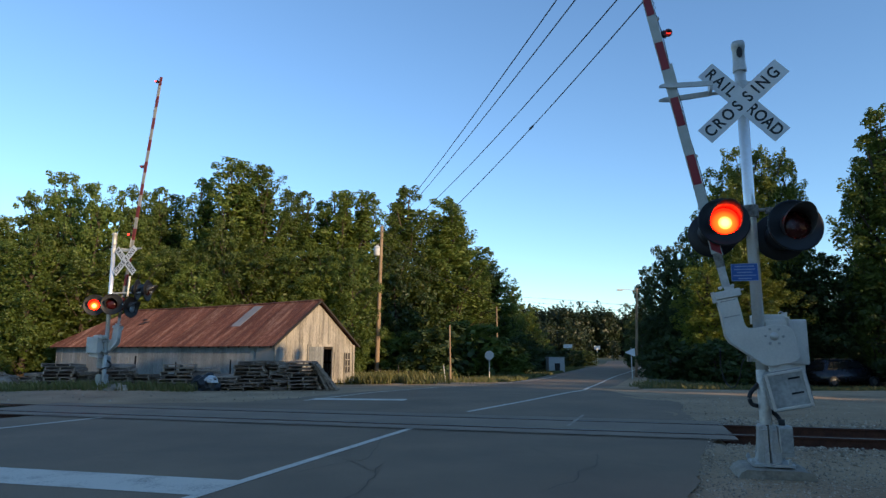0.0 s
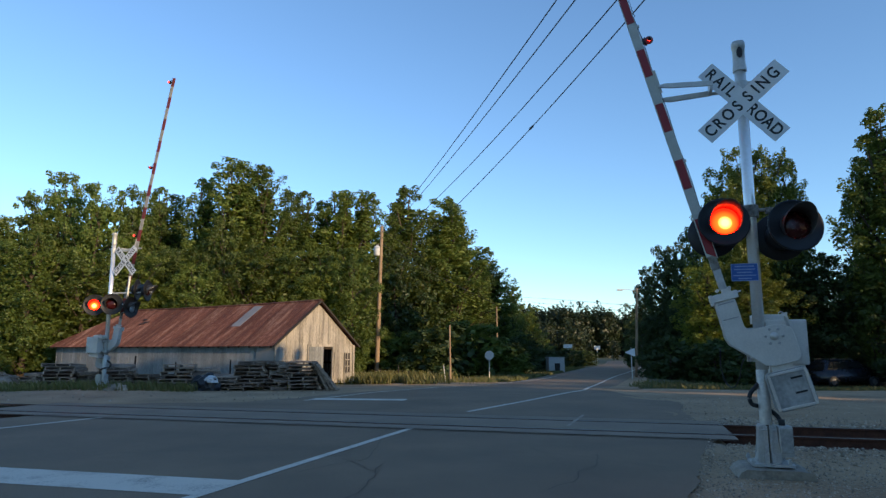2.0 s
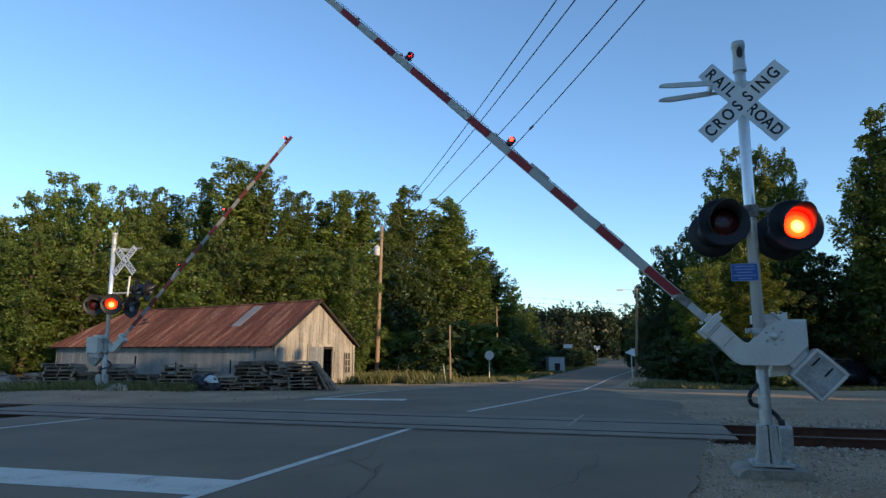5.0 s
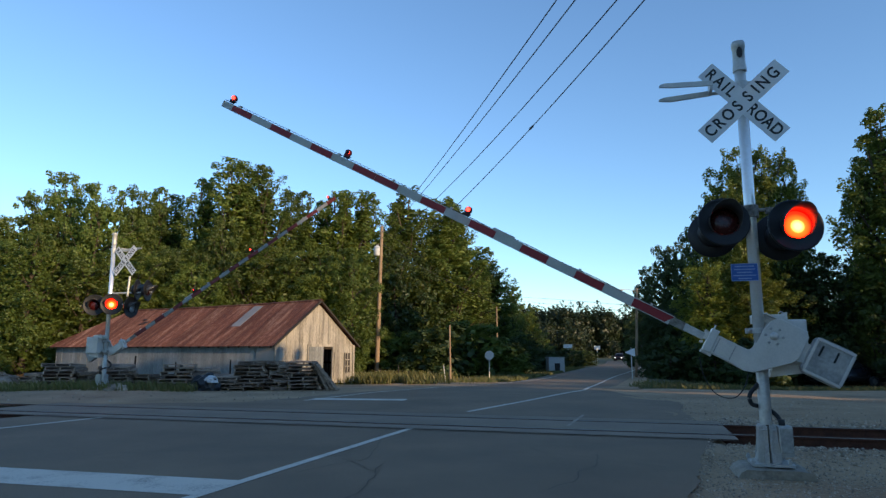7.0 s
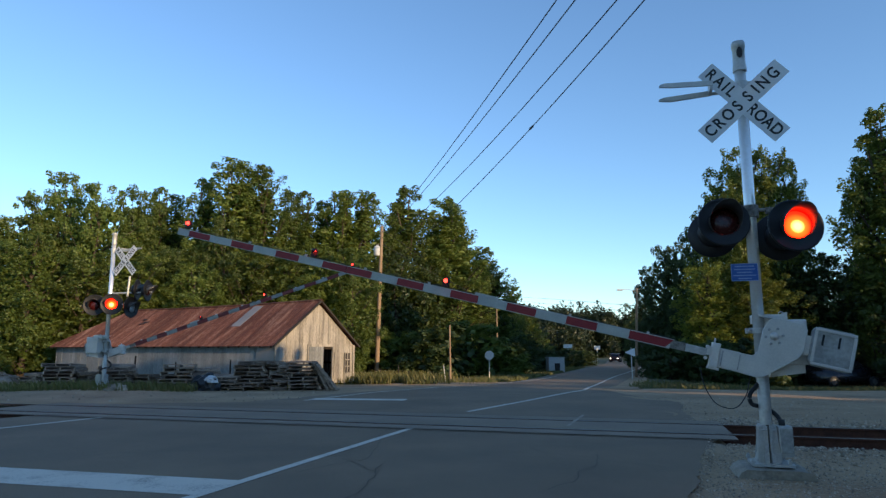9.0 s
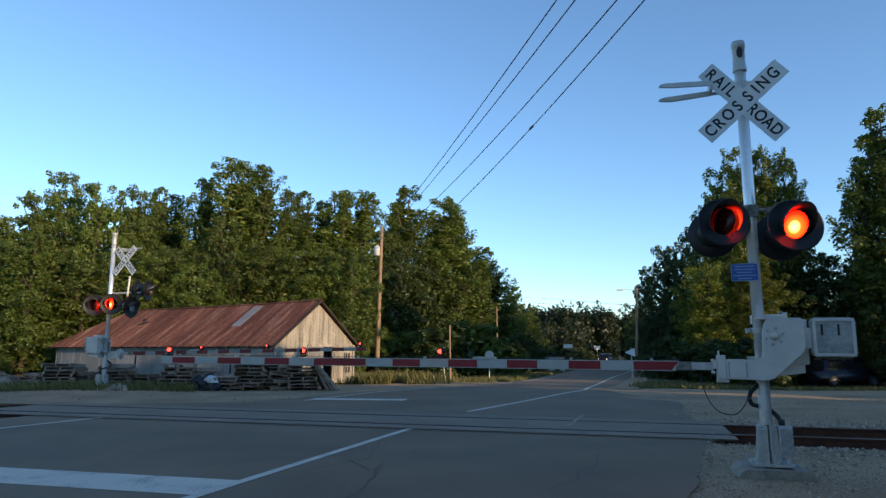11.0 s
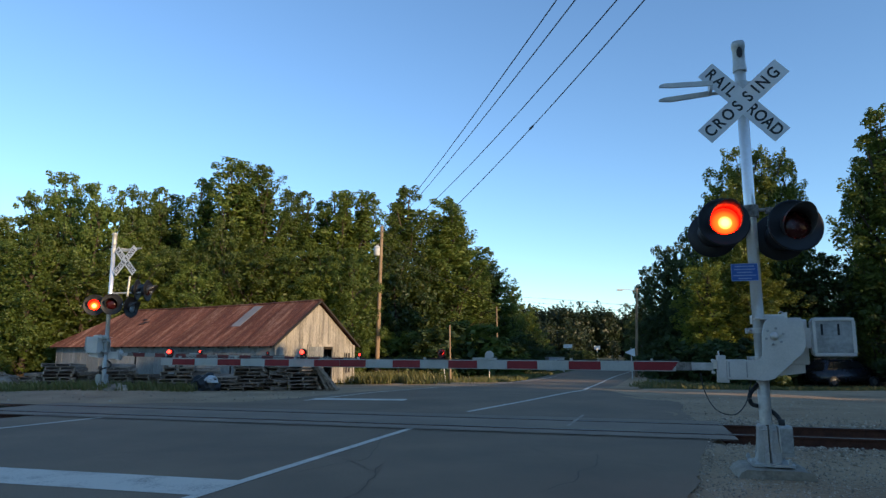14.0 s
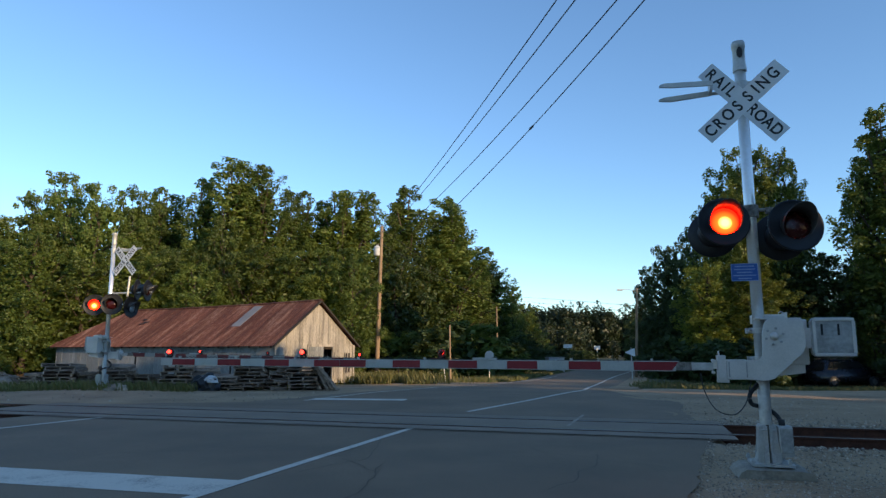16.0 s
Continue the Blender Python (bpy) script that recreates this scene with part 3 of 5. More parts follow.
    part("light_cable", bm, M_HOSE, arm, "black cable along the arm")
    for x in np.arange(1.3, tip, 0.92):
        bm = bmesh.new()
        box(bm, (-x, 0, -0.268), (0.03, 0.035, 0.03))
        part("cable_clip", bm, M_GALV, arm)
    # counterweight
    bm = bmesh.new()
    plate(bm, [(0.37, -0.19), (0.41, -0.225), (0.76, -0.225), (0.80, -0.19), (0.80, 0.17), (0.76, 0.205), (0.41, 0.205), (0.37, 0.17)], -0.055, 0.06)
    bmesh.ops.bevel(bm, geom=list(bm.edges), offset=0.012, segments=2, affect="EDGES")
    w = part("counterweight", bm, M_WEIGHT, arm, "weathered grey counterweight block")
    bm = bmesh.new()
    for c, d in (((0.585, -0.062, 0.178), (0.40, 0.02, 0.030)), ((0.585, -0.062, -0.198), (0.40, 0.02, 0.030)), ((0.396, -0.062, -0.01), (0.028, 0.02, 0.34)), ((0.774, -0.062, -0.01), (0.028, 0.02, 0.34))):
        box(bm, c, d, bevel=0.006)
    part("weight_rim", bm, M_CAST, arm, "pale raised rim")
    for x in (0.47, 0.63):
        bm = bmesh.new()
        box(bm, (x, -0.058, 0.07), (0.020, 0.008, 0.12))
        part("slot", bm, M_BLACK, arm)
    bm = bmesh.new()
    box(bm, (0.34, 0.02, -0.02), (0.12, 0.05, 0.22))
    part("weight_strap", bm, M_CAST, arm)
    lens = []
    for k, r in enumerate(radii):
        bm = bmesh.new()
        box(bm, (-r, 0.0, -0.262), (0.06, 0.05, 0.03))
        tube(bm, [(-r, 0.05, -0.195), (-r, 0.02, -0.195), (-r, 0.0, -0.195)], [0.036, 0.05, 0.05], 16)
        for dx in (-0.035, 0.035):
            tube(bm, [(-r + dx, 0.02, -0.265), (-r + dx, 0.02, -0.225)], 0.008, 6)
        box(bm, (-r, 0.02, -0.238), (0.10, 0.045, 0.014))
        tube(bm, [(-r + 0.05, 0.01, -0.25), (-r - 0.02, 0.03, -0.255), (-r - 0.14, 0.02, -0.27)], 0.005, 5)
        part("light_housing", bm, M_BLACK, arm, "small black marker lamp housing")
        if k == 2:
            b2 = bmesh.new()
            bmesh.ops.create_uvsphere(b2, u_segments=14, v_segments=8, radius=0.028)
            part("light_lens", b2, M_LITSMALL, arm, "steady red marker light", pose(-r, 0.06 if far else -0.02, -0.19), True)
        else:
            b2 = bmesh.new()
            lathe(b2, [(0, -0.042), (0.017, -0.034), (0.027, -0.012), (0.029, 0), (0.027, 0.012), (0.017, 0.034), (0, 0.042)], 14, "Y", [0, 0, 0, 1, 1, 1])
            lens.append((part("light_lens", b2, [M_LITSMALL, M_DARKLENS], arm, "red marker light", None, True), pose(-r, 0.07, -0.19, 0, 0, 180) if far else pose(-r, -0.03, -0.19)))
    return arm, lens


def mast(gate):
    bm = bmesh.new()
    plate(bm, [(-0.38, -0.10), (0.42, -0.10), (0.37, -0.01), (0.32, 0.015), (-0.27, 0.02), (-0.33, -0.01)], -0.33, 0.33)
    bmesh.ops.subdivide_edges(bm, edges=list(bm.edges), cuts=3, use_grid_fill=True)
    for v in bm.verts:
        v.co += 0.02 * noise.noise_vector(v.co * 7)
        v.co.z = min(v.co.z, 0.03)
    part("foundation", bm, M_FOOTING, gate, "rough square concrete footing")
    bm = bmesh.new()
    box(bm, (0.02, 0, 0.045), (0.42, 0.40, 0.03), bevel=0.006)
    for x in (-0.18, 0.18):
        for y in (-0.18, 0.18):
            tube(bm, [(x, y, 0.05), (x, y, 0.12)], 0.014, 6)
            box(bm, (x, y, 0.085), (0.04, 0.04, 0.025))
    part("base_plate", bm, M_GALV, gate)
    for sx in (-1, 1):
        bm = bmesh.new()
        plate(bm, [(sx * 0.006, 0.06), (sx * 0.13, 0.06), (sx * 0.125, 0.10), (sx * 0.10, 0.14), (sx * 0.088, 0.46), (sx * 0.006, 0.46)], -0.10, 0.11)
        bmesh.ops.bevel(bm, geom=list(bm.edges), offset=0.014, segments=2, affect="EDGES")
        box(bm, (sx * 0.026, -0.108, 0.27), (0.036, 0.03, 0.36), bevel=0.006)
        plate(bm, [(sx * 0.012, 0.06), (sx * 0.05, 0.06), (sx * 0.05, 0.15), (sx * 0.012, 0.18)], -0.155, -0.10)
        for z in (0.13, 0.41):
            tube(bm, [(sx * 0.012, -0.118, z), (sx * 0.075, -0.118, z)], 0.011, 6)
        part("mast_base", bm, M_GALV, gate, "split cast mast base")
    bm = bmesh.new()
    box(bm, (0, -0.02, 0.26), (0.02, 0.16, 0.40))
    part("base_seam", bm, M_TAR, gate, "dark seam of the split base")
    bm = bmesh.new()
    box(bm, (0.175, -0.01, 0.29), (0.15, 0.18, 0.33), bevel=0.03)
    junction = part("junction_box", bm, M_GALV, gate, "grey box beside the mast base")
    bm = bmesh.new()
    box(bm, (0.18, -0.106, 0.30), (0.125, 0.022, 0.27), bevel=0.008)
    for x, z in ((0.13, 0.19), (0.23, 0.19), (0.13, 0.41), (0.23, 0.41)):
        tube(bm, [(x, -0.115, z), (x, -0.127, z)], 0.010, 6)
    part("box_cover", bm, M_WEIGHT, junction, "bolted cover plate")
    bm = bmesh.new()
    tube(bm, [(0, 0, 1.05), (0, 0, 4.72)], 0.063, 24)
    part("mast", bm, M_ALU, gate, "bright aluminium mast", None, True)
    bm = bmesh.new()
    tube(bm, [(0, 0, 0.4), (0, 0, 0.47), (0, 0, 1.05), (0, 0, 1.06)], [0.072, 0.066, 0.066, 0.062], 24)
    part("lower_mast", bm, M_GALV, gate, "dull grey lower mast", None, True)
    bm = bmesh.new()
    tube(bm, [(0, 0, 4.60), (0, 0, 4.66)], 0.078, 24)
    part("mast_collar", bm, M_GALV, gate)
    bm = bmesh.new()
    lathe(bm, [(0.074, 4.62), (0.076, 4.65), (0.070, 4.68), (0.070, 4.89), (0.078, 4.90), (0.078, 4.96), (0.072, 4.975), (0, 4.98)], 24, "Z")
    part("mast_cap", bm, M_GALV, gate, "grey pinnacle cap with a cable hole", None, True)
    bm = bmesh.new()
    pts = [(0.034 * math.cos(a), 0.07 * math.sin(a) + 4.80 + 0.02) for a in (2 * math.pi * k / 14 for k in range(14))]
    plate(bm, pts, -0.076, -0.05)
    part("cable_hole", bm, M_BLACK, gate, "dark oval cable hole")


def machine(gate, pivot):
    px, py, pz = pivot
    bm = bmesh.new()
    box(bm, (px + 0.16, py + 0.27, pz - 0.06), (0.42, 0.32, 0.50), bevel=0.02)
    box(bm, (px + 0.0, py + 0.25, pz + 0.20), (0.34, 0.26, 0.10), bevel=0.012)
    box(bm, (px + 0.165, py + 0.20, pz + 0.215), (0.03, 0.18, 0.11), bevel=0.006)
    part("gate_mechanism", bm, M_CAST, gate, "grey painted gate mechanism housing")
    bm = bmesh.new()
    plate(bm, [(px - 0.04, pz - 0.45), (px + 0.32, pz - 0.40), (px + 0.33, pz - 0.10), (px + 0.06, pz - 0.10)], py + 0.13, py + 0.34)
    part("mechanism_sump", bm, M_CAST, gate)
    bm = bmesh.new()
    tube(bm, [(px, py - 0.03, pz), (px, py + 0.2, pz)], 0.06, 16)
    part("main_shaft", bm, M_GALV, gate)
    for z in (pz + 0.07, pz - 0.25):
        bm = bmesh.new()
        tube(bm, [(0, 0, z - 0.03), (0, 0, z + 0.03)], 0.078, 20)
        box(bm, (0.0, 0.09, z), (0.26, 0.06, 0.06))
        tube(bm, [(-0.12, 0.06, z), (0.12, 0.06, z)], 0.012, 8)
        tube(bm, [(-0.10, -0.06, z), (-0.10, 0.1, z)], 0.012, 8)
        tube(bm, [(-0.11, 0.0, z), (0.05, 0.0, z)], 0.02, 8)
        part("mounting_clamp", bm, M_GALV, gate)
    bm = bmesh.new()
    tube(bm, [(px + 0.12, py + 0.15, pz + 0.20), (px + 0.12, py + 0.15, pz + 0.24)], 0.009, 8)
    lathe_pts = [(px + 0.12 + 0.025 * math.cos(a), py + 0.15, pz + 0.255 + 0.025 * math.sin(a)) for a in (2 * math.pi * k / 12 for k in range(13))]
    tube(bm, lathe_pts, 0.006, 6)
    part("lifting_eye", bm, M_GALV, gate)
    bm = bmesh.new()
    tube(bm, eased([(0.02, 0.06, pz - 0.36), (-0.03, 0.0, pz - 0.50), (-0.15, -0.07, pz - 0.63), (-0.14, -0.06, pz - 0.74), (-0.02, 0.07, pz - 0.78), (0.07, 0.08, pz - 0.82), (0.14, 0.03, pz - 0.90), (0.155, -0.02, pz - 1.02)]), 0.024, 10)
    tube(bm, [(0.155, -0.02, 0.44), (0.155, -0.02, 0.52)], 0.034, 10)
    part("conduit", bm, M_HOSE, gate, "black flexible cable conduit", None, True)


def gate_thing(name, m, label, pivot, radii, tip, far):
    g = thing(name, m, label, "crossing gate", "crossing gates")
    mast(g)
    machine(g, pivot)
    arm, lens = arm_set(g, radii, tip, pivot, far)
    # forked arm rest high on the mast
    bm = bmesh.new()
    for y, z0, z1 in ((-0.16, 4.43, 4.455), (0.05, 4.385, 4.355)):
        plate(bm, [(-0.33, z0 - 0.03), (-0.33, z0 + 0.03), (-0.88, z1 + 0.03), (-0.94, z1 + 0.012), (-0.94, z1 - 0.012), (-0.80, z1 - 0.03)], y - 0.014, y + 0.014)
    box(bm, (-0.35, -0.05, 4.41), (0.03, 0.22, 0.11))
    for z in (4.43, 4.35):
        box(bm, (-0.18, -0.02, z), (0.34, 0.02, 0.035))
    tube(bm, [(0, 0, 4.33), (0, 0, 4.47)], 0.075, 20)
    box(bm, (0.09, 0.0, 4.45), (0.14, 0.05, 0.02))
    part("arm_rest", bm, M_GALV, g, "galvanised forked arm rest")
    return g, arm, lens


PIVOT = (0.12, -0.13, 1.425)
NEAR_M = pose(3.589, 7.434, 0.06, 0, 0, -16.25)
near_gate, near_arm, near_lens = gate_thing("crossing_gate", NEAR_M, "grey crossing gate with red flashers and striped arm on gravel", PIVOT, (3.841, 5.789, 7.925), 8.06, False)
crossbuck(near_gate, pose(-0.005, -0.10, 4.185, 0, 3.3, 0) @ Matrix.Scale(1.03, 4))
near_left = flasher(near_gate, pose(-0.31, -0.16, 2.74, -7, 0, 6), 0.285)
near_right = flasher(near_gate, pose(0.43, -0.16, 2.66, -7, 0, 12), 0.30)
for p in (pose(-0.39, 0.25, 2.67, 5, 0, 172), pose(0.34, 0.25, 2.60, 5, 0, 184)):
    light, lens = flasher(near_gate, p, 0.285)
    lens.data.materials[0] = M_DARKLENS
bm = bmesh.new()
tube(bm, [(-0.36, -0.02, 2.87), (0.46, -0.02, 2.89)], 0.022, 12)
tube(bm, [(0, 0, 2.80), (0, 0, 2.94)], 0.092, 20)
box(bm, (0.2, -0.02, 2.87), (0.08, 0.07, 0.07), bevel=0.015)
tube(bm, [(-0.34, 0.0, 2.87), (-0.34, 0.0, 2.65)], 0.02, 10)
tube(bm, [(0.46, 0.0, 2.89), (0.46, 0.0, 2.65)], 0.02, 10)
part("lamp_crossarm", bm, M_SHEAR, near_gate, "stained steel lamp crossarm")
bm = bmesh.new()
box(bm, (-0.12, -0.085, 2.155), (0.285, 0.004, 0.20), bevel=0.0)
notice = part("notice_plate", bm, M_BLUE, near_gate, "small blue notice plate with pale print")
bm = bmesh.new()
for z, w in ((2.235, 0.2), (2.20, 0.22), (2.165, 0.16), (2.13, 0.24), (2.095, 0.14)):
    box(bm, (-0.12, -0.0885, z - 0.012), (w, 0.002, 0.012))
for x in (-0.259, 0.019):
    box(bm, (x, -0.0885, 2.155), (0.006, 0.002, 0.19))
for z in (2.252, 2.058):
    box(bm, (-0.12, -0.0885, z), (0.28, 0.002, 0.006))
part("print", bm, M_BARS, notice)
# slack cable from arm to mast
bm = bmesh.new()
tube(bm, eased([(-0.56, -0.12, 0.0), (-0.53, -0.14, -0.2), (-0.44, -0.14, -0.38), (-0.32, -0.13, -0.45), (-0.20, -0.12, -0.44), (-0.10, -0.10, -0.32), (-0.05, -0.08, -0.16), (0, 0, 0)]), 0.006, 6)
slack = part("slack_cable", bm, M_HOSE, near_gate, "thin slack black cable", None, True)

FAR_M = pose(-11.19, 21.83, 0.07, 0, 0, 180 - 15.78) @ Matrix.Scale(1.05, 4)
far_gate, far_arm, far_lens = gate_thing("crossing_gate", FAR_M, "grey crossing gate with flashers on a gravel mound by the barn", PIVOT, (3.533, 5.81, 8.74), 8.905, True)
back = Matrix.Rotation(math.pi, 4, "Z")
crossbuck(far_gate, pose(-0.58, 0.12, 4.03, 0, 0, -6) @ back)
far_left = flasher(far_gate, pose(0.30, 0.30, 2.62, 0, 0, 34) @ back)
far_right = flasher(far_gate, pose(-0.36, 0.30, 2.64, 0, 0, 34) @ back)
for p in (pose(-0.84, 0.0, 2.55, 0, 0, -88), pose(-0.86, -0.2, 3.12, 0, 0, -68), pose(-1.34, -0.1, 3.07, 0, 0, -72)):
    light, lens = flasher(far_gate, p)
    lens.data.materials[0] = M_SKYLENS if p.translation.z < 2.9 else M_DARKLENS
bm = bmesh.new()
tube(bm, [(0.34, 0.12, 2.64), (-0.84, 0.12, 2.64)], 0.022, 10)
tube(bm, [(0, 0, 3.0), (-1.45, -0.15, 3.03)], 0.03, 10)
tube(bm, [(-0.62, -0.05, 2.9), (-0.66, -0.05, 3.55)], 0.035, 10)
part("lamp_crossarm", bm, M_GALV, far_gate, "galvanised lamp crossarm")


# ---- barn ----
def barn():
    g, f = Vector((0.52, 0.854)), Vector((-0.854, 0.52))
    C = Vector((-7.14, 28.0))
    W, L, E, R, Z = 5.2, 17.0, 1.88, 3.78, -0.26
    m = Matrix(((f.x, g.x, 0, C.x), (f.y, g.y, 0, C.y), (0, 0, 1, Z), (0, 0, 0, 1)))
    # local x runs along the long front, local y along the gable end
    b = thing("barn", m, "old grey plank barn with a rusted sheet metal roof", "barn")
    rng = random.Random(5)

    def top(y):
        return E + (R - E) * (1 - abs(y - W / 2) / (W / 2))

    def thing_part(name, label):
        bm = bmesh.new()
        if name.endswith("gable_wall"):
            xx = 0.09 if name == "gable_wall" else L - 0.09
            for z in (0.35, 1.7):
                box(bm, (xx, W * 0.19 if z < 1 else W / 2, z), (0.06, W * 0.34 if z < 1 else W * 0.8, 0.09))
        else:
            yy = 0.09 if name == "front_wall" else W - 0.09
            for z in (0.3, 1.0, 1.7):
                box(bm, (L / 2, yy, z), (L - 0.3, 0.06, 0.09))
        return part(name, bm, M_DARKWOOD, b, label)

    def gable(x, t, skip=None, name="gable_wall", label="", flat=False):
        wall = thing_part(name, label)
        y = 0.0
        while y < W - 0.02:
            bm = bmesh.new()
            w = min(rng.uniform(0.17, 0.24), W - y)
            a, c = y + 0.006, y + w - 0.006
            z0 = 0.02 + rng.uniform(0, 0.06)
            o = rng.uniform(-0.008, 0.008)
            zlo = z0
            if skip and skip[0] < (a + c) / 2 < skip[1]:
                zlo = skip[2]
            v = [bm.verts.new(q) for q in ((x + o, a, zlo), (x + o, c, zlo), (x + o, c, (E if flat else top(c)) - 0.02), (x + o, a, (E if flat else top(a)) - 0.02), (x + t, a, zlo), (x + t, c, zlo), (x + t, c, (E if flat else top(c)) - 0.02), (x + t, a, (E if flat else top(a)) - 0.02))]
            for q in ((0, 1, 2, 3), (7, 6, 5, 4), (0, 4, 5, 1), (1, 5, 6, 2), (2, 6, 7, 3), (3, 7, 4, 0)):
                bm.faces.new([v[k] for k in q])
            part("board", bm, M_BOARD, wall)
            y += w
        return wall

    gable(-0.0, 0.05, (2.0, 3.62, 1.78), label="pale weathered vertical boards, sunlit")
    gable(L - 0.05, 0.05, name="rear_gable_wall", flat=True)

    def side(y, t, name):
        wall = thing_part(name, "grey sheet and plank side wall")
        x = 0.0
        while x < L - 0.02:
            bm = bmesh.new()
            w = min(rng.uniform(0.22, 0.30), L - x)
            z0, o = rng.uniform(0, 0.05), rng.uniform(-0.006, 0.006)
            box(bm, (x + w / 2, y + o, (E + z0) / 2), (w - 0.01, t, E - z0))
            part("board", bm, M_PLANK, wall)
            x += w
        return wall

    side(0.03, 0.05, "front_wall")
    side(W - 0.03, 0.05, "rear_wall")
    # patched panels and a vertical corner board
    bm = bmesh.new()
    box(bm, (0.55, -0.02, 1.0), (1.1, 0.03, 1.62))
    part("wall_patch", bm, M_TIN, b, "grey metal wall patch")
    bm = bmesh.new()
    box(bm, (-0.03, -0.015, E / 2), (0.05, 0.12, E))
    part("corner_board", bm, M_BOARD, b)
    bm = bmesh.new()
    box(bm, (-0.03, W, E / 2), (0.05, 0.12, E))
    part("corner_board", bm, M_BOARD, b)
    # doorway: dark inside, one leaf part open, lintel and jambs
    bm = bmesh.new()
    box(bm, (-0.035, 2.81, 1.82), (0.07, 1.75, 0.12))
    box(bm, (-0.035, 1.97, 0.9), (0.07, 0.08, 1.8))
    box(bm, (-0.035, 3.65, 0.9), (0.07, 0.09, 1.8))
    part("door_frame", bm, M_BOARD, b)
    bm = bmesh.new()
    for k in range(5):
        box(bm, (-0.05, 2.12 + 0.19 * k, 0.94), (0.03, 0.18, 1.68))
    box(bm, (-0.075, 2.5, 1.5), (0.03, 0.9, 0.1))
    box(bm, (-0.075, 2.5, 0.4), (0.03, 0.9, 0.1))
    part("door", bm, M_PLANK, b, "worn grey plank door, half open")
    bm = bmesh.new()
    box(bm, (-0.04, 4.05, 0.9), (0.03, 0.6, 1.2))
    part("hatch", bm, M_BOARD, b)
    bm = bmesh.new()
    box(bm, (-0.04, 4.72, 1.0), (0.02, 0.36, 0.95))
    win = part("window", bm, M_DARKWOOD, b, "small dark window")
    bm = bmesh.new()
    for y in (4.52, 4.72, 4.92):
        box(bm, (-0.06, y, 1.0), (0.03, 0.04, 1.0))
    for z in (0.52, 0.84, 1.16, 1.48):
        box(bm, (-0.06, 4.72, z), (0.03, 0.44, 0.04))
    part("window_frame", bm, M_BOARD, win)
    bm = bmesh.new()
    box(bm, (L / 2, W / 2, 0.03), (L - 0.2, W - 0.2, 0.06))
    part("barn_floor", bm, M_DARKWOOD, b)
    # roof sheets with corrugations, hipped at the far end
    over, hip = 0.22, 2.6
    n = 24
    sw = (L + 2 * over) / n
    for sidek in (0, 1):
        for k in range(n):
            bm = bmesh.new()
            lift = rng.uniform(0.0, 0.012)
            cols = 13
            rows = []
            for i in range(cols):
                x = -over + sw * (k + i / (cols - 1)) + (0.012 if i == cols - 1 else 0)
                frac = 1.0 if x < L - hip else max(0.04, (L + over - x) / (hip + over))
                zc = 0.012 * math.cos(i * math.pi) + lift
                sag = 0.07 * math.sin(math.pi * max(0, min(1, x / L)))
                yy0, zz0 = -0.28, E - 0.28 * (R - E) / (W / 2) + 0.10
                yy1, zz1 = W / 2 * frac, E + (R - E) * frac + 0.10 - sag * frac
                if sidek:
                    yy0, yy1 = W - yy0, W - yy1
                rows.append([bm.verts.new((x, yy0 + (yy1 - yy0) * j / 3, zz0 + (zz1 - zz0) * j / 3 + zc - 0.02 * math.sin(math.pi * j / 3))) for j in range(4)])
            for p, q in zip(rows, rows[1:]):
                for j in range(3):
                    bm.faces.new((p[j], p[j + 1], q[j + 1], q[j]))
            r = bmesh.ops.extrude_face_region(bm, geom=list(bm.faces))
            for v in r["geom"]:
                if isinstance(v, bmesh.types.BMVert):
                    v.co.z -= 0.012
            part("roof_sheet", bm, M_RUST, b)
    bm = bmesh.new()
    slope = math.atan2(R - E, W / 2)
    box(bm, (0, 0, 0), (0.62, 1.75, 0.012), Matrix.Translation((3.75, W / 2 - 0.85, R - 0.85 * math.tan(slope) + 0.075)) @ Matrix.Rotation(slope, 4, "X"))
    part("roof_patch", bm, M_TIN, b, "grey replacement roof sheet")
    bm = bmesh.new()
    v = [bm.verts.new(q) for q in ((L + over, -0.28, E - 0.08), (L + over, W + 0.28, E - 0.08), (L - hip, W / 2, R + 0.06))]
    bm.faces.new(v)
    part("hip_sheet", bm, M_RUST, b)
    bm = bmesh.new()
    for s in (0, 1):
        y0, y1 = (-0.28, W / 2) if s == 0 else (W + 0.28, W / 2)
        p0, p1 = Vector((-over - 0.01, y0, E - 0.13)), Vector((-over - 0.01, y1, R + 0.07))
        d = (p1 - p0)
        mm = Matrix.Translation((p0 + p1) / 2) @ Matrix.Rotation(math.atan2(d.z, d.y), 4, "X")
        box(bm, (0, 0, 0.02), (0.03, d.length, 0.08), mm)
    part("barge_board", bm, M_DARKWOOD, b, "dark barge board")
    bm = bmesh.new()
    for k in range(int(L / 0.66) - 4):
        for s in (0, 1):
            y0, y1 = (-0.2, W / 2) if s == 0 else (W + 0.2, W / 2)
            p0, p1 = Vector((0.1 + 0.66 * k, y0, E - 0.13)), Vector((0.1 + 0.66 * k, y1, R - 0.07))
            d = p1 - p0
            box(bm, (0, 0, 0), (0.05, d.length, 0.1), Matrix.Translation((p0 + p1) / 2) @ Matrix.Rotation(math.atan2(d.z, d.y), 4, "X"))
    part("rafter", bm, M_DARKWOOD, b)
    bm = bmesh.new()
    tube(bm, [(-over, W / 2, R + 0.115), (L / 3, W / 2, R + 0.06), (L * 0.6, W / 2, R + 0.05), (L - hip, W / 2, R + 0.10)], 0.05, 8)
    part("ridge_cap", bm, M_RUST, b)
    bm = bmesh.new()
